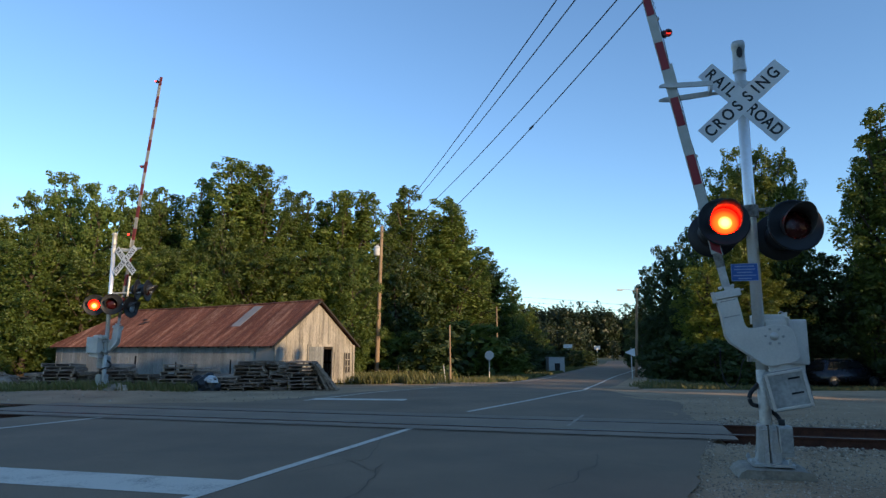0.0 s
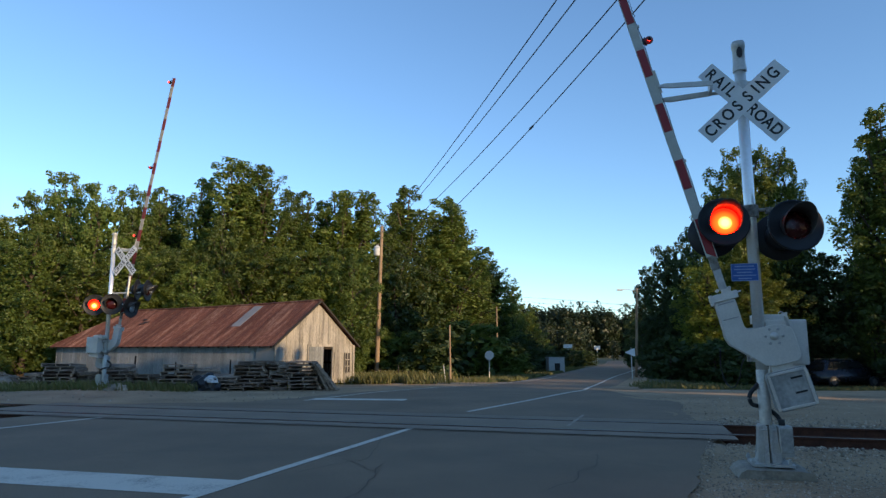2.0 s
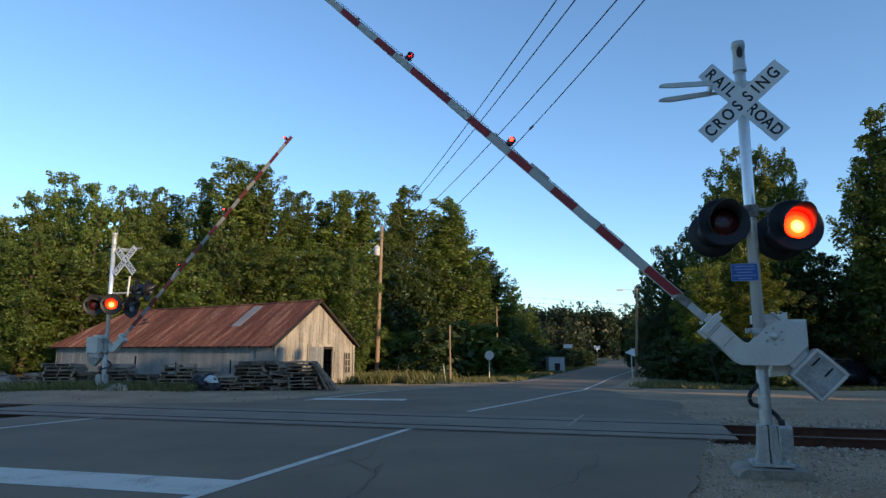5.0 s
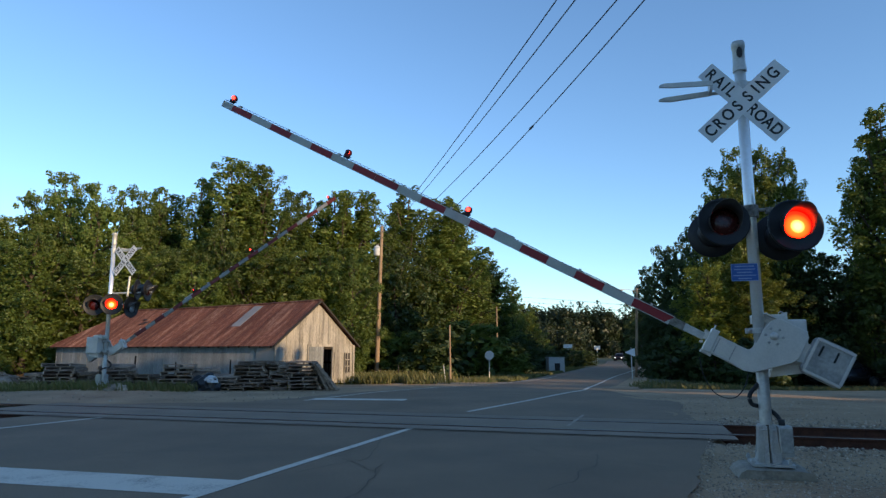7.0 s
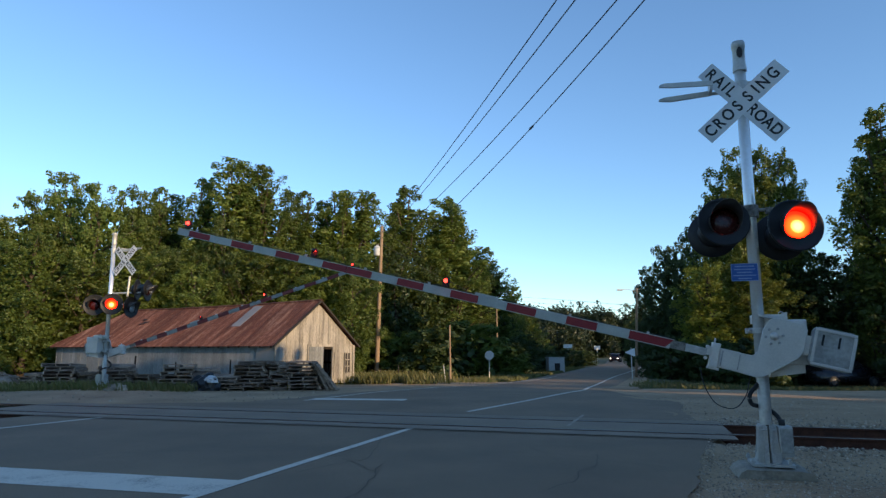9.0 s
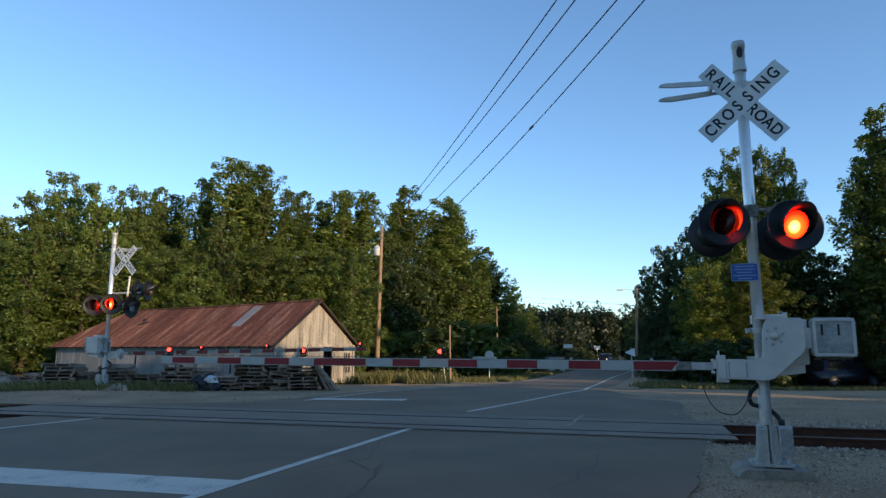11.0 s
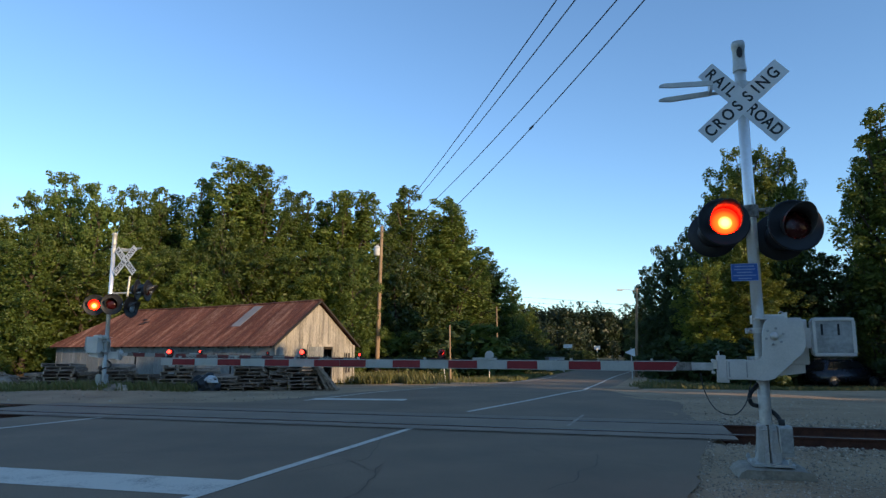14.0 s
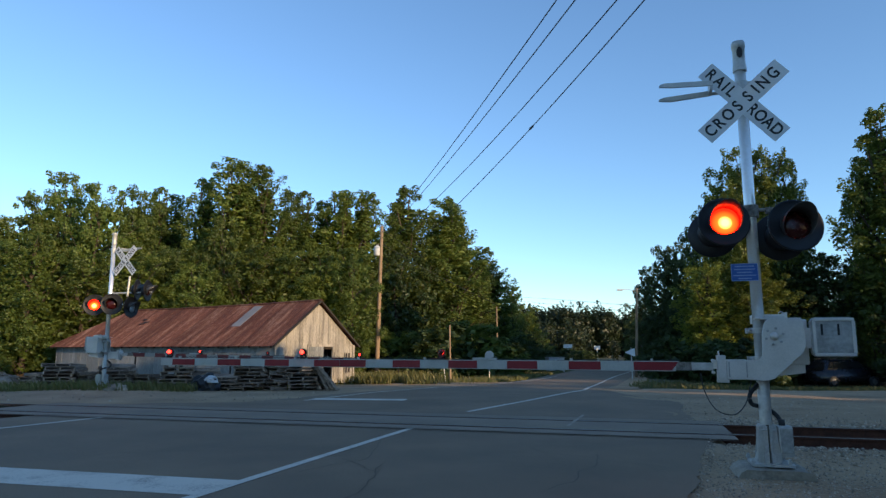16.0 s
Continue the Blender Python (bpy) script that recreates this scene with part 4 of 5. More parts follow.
    for x, y in ((11.3, 1.55), (11.7, 1.75), (11.5, 1.42)):
        z = E + (R - E) * y / (W / 2) + 0.085
        box(bm, (0, 0, 0), (0.42, 0.10, 0.012), Matrix.Translation((x, y, z)) @ Matrix.Rotation(math.atan2(R - E, W / 2), 4, "X"))
    part("roof_hole", bm, M_BLACK, b, "dark holes rusted through the roof")
    return b


barn()


# ---- pallets and clutter by the barn ----
def pallet_kind(seed, shared):
    rng = random.Random(seed)
    t = thing("pallet", Matrix(), "weathered brown wooden pallet in a stack by the barn", "pallet", "pallets by the barn")

    def piece(name, me, x, y, z, turn=0.0):
        ob = new(name, me)
        ob.parent = t
        ob.matrix_basis = pose(x, y, z, 0, 0, turn)

    for y in (-0.48, 0, 0.48):
        piece("stringer", shared[0], 0, y, 0.06)
    for k in range(7):
        if rng.random() > 0.08:
            piece("board", shared[1], -0.54 + 0.18 * k + rng.uniform(-0.01, 0.01), rng.uniform(-0.02, 0.02), 0.112, rng.uniform(-1.5, 1.5))
    for k in range(4):
        piece("board", shared[1], -0.54 + 0.36 * k, rng.uniform(-0.02, 0.02), 0.009, rng.uniform(-1, 1))
    return t


def pallets():
    rng = random.Random(11)
    shared = []
    for size in ((1.12, 0.045, 0.085), (0.1, 1.0, 0.018)):
        bm = bmesh.new()
        box(bm, (0, 0, 0), size)
        me = bpy.data.meshes.new("pallet_board")
        bm.to_mesh(me)
        bm.free()
        me.materials.append(M_PALLET)
        shared.append(me)
    kinds = [pallet_kind(k, shared) for k in range(3)]
    used = [False] * 3
    stacks = [(-8.97, 22.79, 7, 12, 0), (-8.37, 23.25, 6, -62, 2), (-7.39, 22.79, 4, 15, -3), (-7.63, 23.62, 4, 5, 0), (-6.56, 22.97, 7, 8, 9), (-5.81, 23.34, 8, -25, 3), (-5.02, 23.44, 8, 24, -2), (-13.30, 23.25, 7, 10, 3), (-12.28, 23.44, 5, -40, 0), (-11.25, 22.88, 6, 20, -4), (-10.42, 23.25, 4, -10, 2), (-14.32, 23.90, 5, 60, 0), (-15.16, 24.09, 3, 20, 6)]
    for x, y, n, rz, lean in stacks:
        z = land(x, y)
        for k in range(n):
            m = pose(x + rng.uniform(-0.12, 0.12), y + rng.uniform(-0.1, 0.1), z + 0.005 + abs(lean) * 0.01 + 0.123 * k, rng.uniform(-1, 1), lean + rng.uniform(-1.2, 1.2), rz + 84 + rng.uniform(-12, 12))
            i = rng.randrange(3)
            if not used[i]:
                kinds[i].matrix_basis, used[i] = m, True
            else:
                copy_thing(kinds[i], m)
    for x, y, tilt, rz in ((-4.42, 23.3, 62, 20), (-4.28, 23.25, 57, 22), (-4.12, 23.2, 51, 18), (-15.8, 24.1, 30, 60)):
        copy_thing(kinds[0], pose(x, y, land(x, y) + 0.52 * math.sin(radians(tilt)), 0, tilt, rz))


pallets()


def heap(name, c, s, material, label, category, seed):
    """A crumpled heap."""
    bm = bmesh.new()
    bmesh.ops.create_icosphere(bm, subdivisions=3, radius=1.0)
    for v in bm.verts:
        n = noise.noise(v.co * 2.1 + Vector((seed, 0, 0))) * 0.35 + noise.noise(v.co * 5 + Vector((seed, 4, 0))) * 0.18
        v.co *= 1 + n
        v.co.x *= s[0]
        v.co.y *= s[1]
        v.co.z = max(-0.3, v.co.z) * s[2]
    ob = mesh_ob(name, bm, material)
    ob.location = (c[0], c[1], land(*c) + 0.25 * s[2])
    return tagged(ob, label, category)


heap("tarpaulin", (-7.95, 22.2), (0.5, 0.4, 0.46), M_TARP, "crumpled black plastic sheet among the pallets", "tarpaulin", 1)
heap("plastic_bag", (-7.75, 22.05), (0.26, 0.2, 0.16), M_WHITEBAG, "crumpled white plastic bag on the heap", "bag", 2).location.z += 0.30
heap("rubble_heap", (-16.0, 23.6), (0.9, 0.7, 0.45), M_PALLET, "heap of broken boards and rubble", "rubble", 3)
for k, (x, y, s) in enumerate(((-10.75, 21.45, 0.2), (-10.45, 21.35, 0.24), (-10.6, 21.1, 0.16), (-10.2, 21.2, 0.13), (-10.3, 21.55, 0.12))):
    heap("rock", (x, y), (s, s * 0.8, s * 0.8), M_STONE, "pale broken rock by the gate footing", "rock", 10 + k)


def fence_post(x, y, h, r=0.035, material=None):
    bm = bmesh.new()
    z = land(x, y)
    tube(bm, [(0, 0, -0.1), (0.01, 0, h * 0.5), (0, 0.01, h)], [r * 1.1, r, r * 0.9], 8)
    ob = mesh_ob("fence_post", bm, material or M_DARKWOOD)
    ob.location = (x, y, z)
    tagged(ob, "thin dark wooden fence post in grass", "post", "fence posts")


for x, y, h in ((-11.3, 24.2, 1.2), (-10.3, 25.4, 1.0), (-8.45, 26.2, 1.1), (-2.3, 34, 0.9), (-1.75, 34, 0.6), (-3.3, 35, 0.7)):
    fence_post(x, y, h)


# ---- poles, wires and signs ----
def utility_pole(x, y, h, lean, r=0.15, label="weathered brown wooden utility pole", can=False, name="utility_pole"):
    z = land(x, y)
    t = thing(name, Matrix.Translation((x, y, z)), label, "utility pole", "")
    bm = bmesh.new()
    n = 7
    tube(bm, [(lean * k / n, 0, h * k / n - 0.1) for k in range(n + 1)], [r * (1 - 0.35 * k / n) for k in range(n + 1)], 14)
    part("pole", bm, M_WOOD_POLE, t, "", None, True)
    if can:
        bm = bmesh.new()
        lathe(bm, [(0, 0), (0.2, 0), (0.22, 0.04), (0.22, 0.62), (0.20, 0.68), (0.06, 0.72), (0, 0.72)], 18, "Z")
        part("transformer", bm, M_POTS, t, "grey transformer can", pose(lean * 0.8 - 0.28, -0.1, h * 0.79), True)
        bm = bmesh.new()
        for k in range(2):
            tube(bm, [(lean * 0.8 - 0.3 + 0.1 * k, -0.1, h * 0.79 + 0.7), (lean * 0.8 - 0.3 + 0.1 * k, -0.1, h * 0.79 + 0.85)], 0.025, 8)
        box(bm, (lean * 0.8 - 0.1, -0.05, h * 0.79 + 0.4), (0.12, 0.06, 0.1))
        for z in (0.99, 0.955):
            tube(bm, [(lean * z, 0, h * z), (lean * z + 0.16, -0.06, h * z + 0.05)], 0.03, 8)
        part("insulator", bm, M_CONCRETE, t)
    return t


utility_pole(-4.62, 46.0, 10.75, 0.22, 0.17, "weathered wooden utility pole with a grey transformer, in tall grass", True)
utility_pole(0.40, 36.0, 3.15, -0.03, 0.07, "short slim wooden pole on the verge")
utility_pole(4.45, 54.0, 5.6, 0.0, 0.075, "slim grey pole before the trees")
utility_pole(9.2, -10.0, 10.5, 0.0, 0.17, "weathered wooden utility pole beside the road")
lamp_pole = utility_pole(12.86, 44.0, 6.05, 0.3, 0.105, "wooden pole with a street light arm", name="street_lamp")
bm = bmesh.new()
tube(bm, [(0.28, 0, 5.75), (-0.3, -0.1, 5.86), (-0.75, -0.2, 5.84)], 0.02, 8)
part("lamp_arm", bm, M_GALV, lamp_pole)
bm = bmesh.new()
box(bm, (-0.92, -0.2, 5.82), (0.4, 0.18, 0.1), bevel=0.03)
part("lamp_head", bm, M_POTS, lamp_pole)
bm = bmesh.new()
tube(bm, [(0, 0, -0.1), (-0.12, 0, 0.9)], 0.025, 6)
guy = mesh_ob("guy_marker", bm, M_POTS)
guy.location = (0.15, 36.0, land(0.15, 36.0))
tagged(guy, "pale slanted guy wire guard", "guy guard")


def wire(name, p, n, r, label):
    """A hanging cable through three points, carried on to its far support."""
    pts = []
    (y0, y1, y2) = (p[0][1], p[1][1], p[2][1])
    for y in np.linspace(n[0], n[1], 40):
        a = (y - y1) * (y - y2) / ((y0 - y1) * (y0 - y2))
        b = (y - y0) * (y - y2) / ((y1 - y0) * (y1 - y2))
        c = (y - y0) * (y - y1) / ((y2 - y0) * (y2 - y1))
        pts.append(tuple(a * p[0][i] + b * p[1][i] + c * p[2][i] for i in range(3)))
    bm = bmesh.new()
    tube(bm, pts, r, 6)
    tagged(mesh_ob(name, bm, M_WIRE), label, "cable", "overhead cables")


LBL = "thin black overhead power cable"
wire("overhead_cable", ((-4.42, 46.0, 9.7), (-1.82, 33.0, 8.95), (2.26, 12.0, 8.22)), (46, -10), 0.014, LBL)
wire("overhead_cable", ((-4.40, 46.0, 9.3), (-1.35, 33.0, 9.13), (2.63, 12.0, 8.22)), (46, -10), 0.014, LBL)
wire("overhead_cable", ((-4.40, 46.0, 8.7), (-1.02, 33.0, 8.47), (3.46, 12.0, 8.22)), (46, -10), 0.014, LBL)
wire("overhead_cable", ((-4.40, 46.0, 6.7), (0.37, 30.0, 7.82), (4.01, 12.0, 8.22)), (46, -10), 0.014, LBL)
wire("overhead_cable", ((-4.40, 46.0, 10.0), (0.3, 60.0, 8.6), (5.0, 75.0, 8.3)), (46, 75), 0.02, LBL)
wire("overhead_cable", ((-4.40, 46.0, 8.9), (0.6, 50.5, 6.6), (4.45, 54.0, 5.1)), (46, 54), 0.018, LBL)
wire("overhead_cable", ((13.05, 44.0, 3.9), (9.5, 75.0, 6.9), (7, 92, 8.6)), (44, 92), 0.01, LBL)
wire("overhead_cable", ((13.05, 44.0, 4.3), (9.5, 75.0, 7.4), (7, 92, 9.0)), (44, 92), 0.012, LBL)


bm = bmesh.new()
tube(bm, [(0.049, -0.255, 0.004), (0.019, -0.098, 0.002), (-0.019, 0.098, -0.002), (-0.049, 0.255, -0.004)], [0.012, 0.035, 0.035, 0.012], 8)
splice = mesh_ob("cable_splice", bm, M_WIRE)
splice.location = (2.744, 19.350, 8.167)
tagged(splice, "dark splice sleeve on an overhead cable", "cable splice")


def sign(name, x, y, h, outline, label, post_r=0.03, rz=0.0, material=None):
    t = thing(name, pose(x, y, land(x, y), 0, 0, rz), label, "road sign")
    bm = bmesh.new()
    tube(bm, [(0, 0.03, -0.1), (0, 0.03, h)], post_r, 8)
    part("post", bm, M_GALV, t)
    bm = bmesh.new()
    plate(bm, outline, -0.006, 0.0)
    part("sign_panel", bm, material or M_SIGN, t)


octo = [(0.30 * math.cos(math.pi / 8 * (2 * k + 1)), 1.46 + 0.30 * math.sin(math.pi / 8 * (2 * k + 1))) for k in range(8)]
sign("road_sign", 2.95, 42.0, 1.72, octo, "pale back of an eight-sided sign on a post", material=M_GALV)
sign("road_sign", 11.45, 40.0, 1.9, [(-0.42, 1.62), (0.22, 1.88), (0.22, 1.36)], "pale triangular sign on a galvanised post", rz=0)
sign("road_sign", 17.1, 90.0, 3.0, [(-0.6, 2.5), (0.6, 2.5), (0.6, 3.0), (-0.6, 3.0)], "small pale roadside sign", 0.05)
sign("road_sign", 25.8, 110.0, 3.0, [(-0.5, 2.4), (0.5, 2.4), (0.5, 3.0), (-0.5, 3.0)], "small pale roadside sign", 0.05)

cab = thing("equipment_cabinet", pose(10.2, 60.0, land(10.2, 60) , 0, 0, 12), "pale grey roadside equipment cabinet in grass", "cabinet")
bm = bmesh.new()
box(bm, (0, 0, 0.65), (1.5, 0.8, 1.3), bevel=0.03)
part("cabinet_body", bm, M_POTS, cab)
bm = bmesh.new()
box(bm, (0.05, -0.41, 0.45), (0.5, 0.03, 0.7))
part("cabinet_door", bm, M_DARKWOOD, cab, "dark door opening")
bm = bmesh.new()
box(bm, (0, 0, 1.33), (1.6, 0.9, 0.06))
part("cabinet_lid", bm, M_POTS, cab)


def house(x, y, w, d, h, rz):
    t = thing("house", pose(x, y, land(x, y), 0, 0, rz), "small pale house far down the road", "house")
    bm = bmesh.new()
    box(bm, (0, 0, h / 2), (w, d, h))
    part("wall", bm, M_HOUSE, t)
    bm = bmesh.new()
    plate(bm, [(-w / 2 - 0.3, h), (w / 2 + 0.3, h), (0, h + 1.2)], -d / 2 - 0.3, d / 2 + 0.3)
    part("roof", bm, M_TIN, t)
    for k in (-1, 1):
        bm = bmesh.new()
        box(bm, (k * w / 4, -d / 2 - 0.02, h * 0.55), (1.0, 0.06, 1.1))
        part("window", bm, M_GLASS, t)


house(40.3, 127.0, 6.5, 6, 2.3, 10)


# ---- cars ----
def car(name, m, paint, label, lamps):
    t = thing(name, m, label, "car")
    side = [(-2.25, 0.32), (2.2, 0.32), (2.27, 0.55), (2.22, 0.98), (1.95, 1.04), (1.75, 1.60), (1.55, 1.68), (-0.35, 1.68), (-0.65, 1.6), (-1.2, 1.06), (-2.1, 0.96), (-2.3, 0.72)]
    bm = bmesh.new()
    plate(bm, side, -0.9, 0.9)
    for v in bm.verts:
        if v.co.z > 1.1:
            v.co.y *= 0.80
    bmesh.ops.bevel(bm, geom=list(bm.edges), offset=0.05, segments=2, affect="EDGES")
    bmesh.ops.rotate(bm, verts=bm.verts, matrix=Matrix.Rotation(math.pi / 2, 3, "Z"))
    part("body", bm, paint, t, "", None, True)
    turn = Matrix.Rotation(math.pi / 2, 4, "Z")
    for s in (-1, 1):
        for poly in ([(-0.95, 1.10), (-0.52, 1.56), (0.25, 1.58), (0.25, 1.10)], [(0.33, 1.10), (0.33, 1.58), (1.5, 1.56), (1.68, 1.10)]):
            bm = bmesh.new()
            plate(bm, poly, s * 0.80, s * 0.845)
            part("side_window", bm, M_GLASS, t, "", turn)
    bm = bmesh.new()
    plate(bm, [(-0.68, 1.12), (0.68, 1.12), (0.58, 1.56), (-0.58, 1.56)], -0.02, 0.02)
    part("windscreen", bm, M_GLASS, t, "", pose(0, -0.03, 0) @ Matrix.Translation((0, -0.93, 1.32)) @ Matrix.Rotation(radians(-48), 4, "X") @ Matrix.Translation((0, 0, -1.32)))
    for x in (-0.85, 0.85):
        for y in (-1.42, 1.38):
            bm = bmesh.new()
            lathe(bm, [(0.2, -0.1), (0.31, -0.11), (0.345, -0.07), (0.345, 0.07), (0.31, 0.11), (0.2, 0.1)], 22)
            w = part("wheel", bm, M_TYRE, t, "", pose(x, y, 0.345, 0, 0, 90), True)
            bm = bmesh.new()
            lathe(bm, [(0, -0.07), (0.05, -0.09), (0.2, -0.06), (0.21, 0), (0.2, 0.06), (0.05, 0.09), (0, 0.07)], 14)
            part("rim", bm, M_RIM, w)
    for x in (-0.68, 0.68):
        bm = bmesh.new()
        bmesh.ops.create_uvsphere(bm, u_segments=12, v_segments=8, radius=0.10, matrix=Matrix.Translation((x, -2.24, 0.76)) @ Matrix.Diagonal((1.2, 0.6, 0.9, 1)))
        part("headlight", bm, lamps, t, "", None, True)
    bm = bmesh.new()
    box(bm, (0, -2.28, 0.6), (0.8, 0.05, 0.22), bevel=0.02)
    part("grille", bm, M_BLACK, t)
    for x in (-0.6, 0.6):
        bm = bmesh.new()
        tube(bm, [(x, -0.2, 1.72), (x, 1.4, 1.72)], 0.018, 6)
        for y in (-0.2, 1.4):
            tube(bm, [(x, y, 1.66), (x, y, 1.72)], 0.018, 6)
        part("roof_rail", bm, M_RIM, t)
    return t


car("parked_car", pose(25.4, 42.0, land(25.4, 42.0), 0, 0, 98), M_CARPAINT, "dark blue estate car parked under trees", M_GLASS)
moving_car = car("moving_car", pose(41.7, 150, base_z(150)), M_CARRED, "dark maroon car with lit headlights on the road", M_HEAD)


# ---- trees ----
def crown_data(seed, h, w, low, blobs, leaves, size, up=0.55, spire=0.0):
    """Leaves as small folded quads on many drawn-out sprays, over a loose inner filling of shaded leaves."""
    rng = np.random.default_rng(seed)
    V, centres = [], []

    def scatter(p, nor, s):
        nor /= np.linalg.norm(nor, axis=1)[:, None]
        t1 = np.cross(nor, rng.normal(size=nor.shape))
        t1 /= np.linalg.norm(t1, axis=1)[:, None]
        t2 = np.cross(nor, t1)
        V.append(np.stack((p - t1 * s, p - t2 * s * 0.6 + nor * s * 0.12, p + t1 * s, p + t2 * s * 0.6 + nor * s * 0.12), axis=1).reshape(-1, 3))

    def reach(v):
        if spire:
            return w / 2 * min(1.0, (1 - v) / 0.6 + 0.10) ** 0.7 * (0.6 + 0.4 * min(1.0, v / 0.25))
        return w / 2 * (max(0.0, 1 - abs((v - 0.42) / 0.64) ** 2.4)) ** 0.55

    for k in range(blobs):
        v = (k + rng.uniform(0, 1)) / blobs
        a = rng.uniform(0, 2 * math.pi)
        rr = reach(v) * math.sqrt(rng.uniform(0.15, 1.0)) * (0.82 + 0.34 * math.sin(3 * a + seed + 9 * v) * math.cos(2 * a + 14 * v))
        br = w * rng.uniform(0.06, 0.13) * (1 - 0.45 * v)
        ln = 1.0 + (1.9 if spire else 0.8) * rng.random()
        out = np.array((math.cos(a), math.sin(a), 0.0)) * (0.5 if spire else 0.8) + np.array((0, 0, 1.0 if spire else 0.45)) + rng.normal(size=3) * 0.28
        out /= np.linalg.norm(out)
        u = low + (1 - low) * v
        c = np.array((rr * math.cos(a), rr * math.sin(a), min(u * h, h - br * ln * 0.9)))
        centres.append(c)
        n = int(leaves / blobs * (br / (0.085 * w)) ** 1.5)
        d = rng.normal(size=(n, 3))
        d /= np.linalg.norm(d, axis=1)[:, None]
        q = d * br * (0.3 + 0.8 * rng.random(n) ** 0.6)[:, None]
        along = (q @ out)[:, None]
        q = q * (1 - 0.45 * np.clip(along / br, 0, 1)) + out * along * (ln - 1)
        scatter(c + q, d * 0.9 + rng.normal(size=(n, 3)) * 0.45 + np.array((0, 0, up * 0.8)), size * rng.uniform(0.5, 1.25, n)[:, None])
    n = max(60, int(leaves * 0.10))
    v = rng.random(n)
    a, r = rng.uniform(0, 2 * math.pi, n), np.array([reach(x) for x in v]) * 0.62 * np.sqrt(rng.random(n))
    scatter(np.stack((r * np.cos(a), r * np.sin(a), (low + (1 - low) * v * 0.86) * h), axis=1), rng.normal(size=(n, 3)) + np.array((0, 0, 0.3)), size * rng.uniform(1.5, 2.3, n)[:, None])
    out = np.concatenate(V)
    return out, np.arange(len(out)).reshape(-1, 4).tolist(), centres


def tree_kind(seed, h, w, low, leafm, label, blobs=34, leaves=6500, size=0.17, category="tree", spire=0.0, up=0.5):
    rng = random.Random(seed)
    t = thing("tree" if category == "tree" else "bush", Matrix(), label, category, "woodland trees" if category == "tree" else "undergrowth bushes")
    v, f, centres = crown_data(seed, h, w, low, blobs, leaves, size, up, spire)
    bm = bmesh.new()
    r = 0.017 * h
    top = h * 0.86
    trunk = [(0.12 * math.sin(k * 1.3 + seed) * k / 6, 0.12 * math.cos(k * 1.7 + seed) * k / 6, -0.3 + top * k / 6) for k in range(7)]
    tube(bm, trunk, [r * (1.25 if k == 0 else 1 - 0.14 * k) for k in range(7)], 9)
    for c in centres[::4]:
        c = Vector(c)
        z0 = max(low * h * 0.6, c.z - 0.25 * h * rng.uniform(0.5, 1))
        z0 = min(z0, top * 0.95)
        q = z0 / top * 6
        i = min(5, int(q))
        s = Vector(trunk[i]).lerp(Vector(trunk[i + 1]), q - i)
        mid = s.lerp(c, 0.5) + Vector((rng.uniform(-0.2, 0.2), rng.uniform(-0.2, 0.2), -0.1))
        tube(bm, [s, mid, c], [r * 0.26, r * 0.16, r * 0.05], 5)
    part("trunk", bm, M_BARK, t)
    me = bpy.data.meshes.new("crown")
    me.from_pydata([tuple(q) for q in v], [], f)
    me.materials.append(leafm)
    cr = new("crown", me)
    cr.parent = t
    return [t, False, h, w]


KINDS = {
    "A": [tree_kind(21, 16, 4.6, 0.10, M_LEAF_A, "tall green poplar at the wood's edge", 150, 21000, 0.088, spire=0.3), tree_kind(22, 16, 4.4, 0.14, M_LEAF_A, "tall green poplar at the wood's edge", 130, 20000, 0.088, spire=0.3), tree_kind(23, 16, 4.8, 0.08, M_LEAF_B, "tall slim green tree at the wood's edge", 140, 21000, 0.088, spire=0.3)],
    "B": [tree_kind(31, 12, 6.0, 0.05, M_LEAF_B, "broad green hardwood tree at the wood's edge", 120, 22000, 0.088), tree_kind(32, 12, 6.0, 0.04, M_LEAF_A, "broad green hardwood tree at the wood's edge", 110, 22000, 0.088)],
    "C": [tree_kind(41, 16, 7.0, 0.05, M_LEAF_C, "large yellow-green tree beside the lot", 165, 28000, 0.105)],
    "D": [tree_kind(51, 12, 6.4, 0.03, M_LEAF_SHADE, "dark green tree beside the road, shade painted into its leaves", 80, 9500, 0.125), tree_kind(52, 12, 6.4, 0.05, M_LEAF_SHADE, "dark green tree beside the road, shade painted into its leaves", 76, 9500, 0.125)],
    # kind for the added trees that stand out of view and block the sun
    "O": [tree_kind(71, 12, 7.4, 0.04, M_LEAF_B, "leafy green tree added out of view, mostly to cast shade", 60, 4200, 0.32), tree_kind(72, 12, 7.0, 0.06, M_LEAF_B, "leafy green tree added out of view, mostly to cast shade", 56, 4200, 0.32)],
    "S": [tree_kind(61, 3.2, 3.6, 0.0, M_LEAF_SHADE, "dark green undergrowth bush beside the wood, its leaves painted for shade", 40, 3200, 0.10, "bush"), tree_kind(62, 3.0, 3.4, 0.0, M_LEAF_B, "light green undergrowth bush beside the wood", 36, 3200, 0.10, "bush")],
}
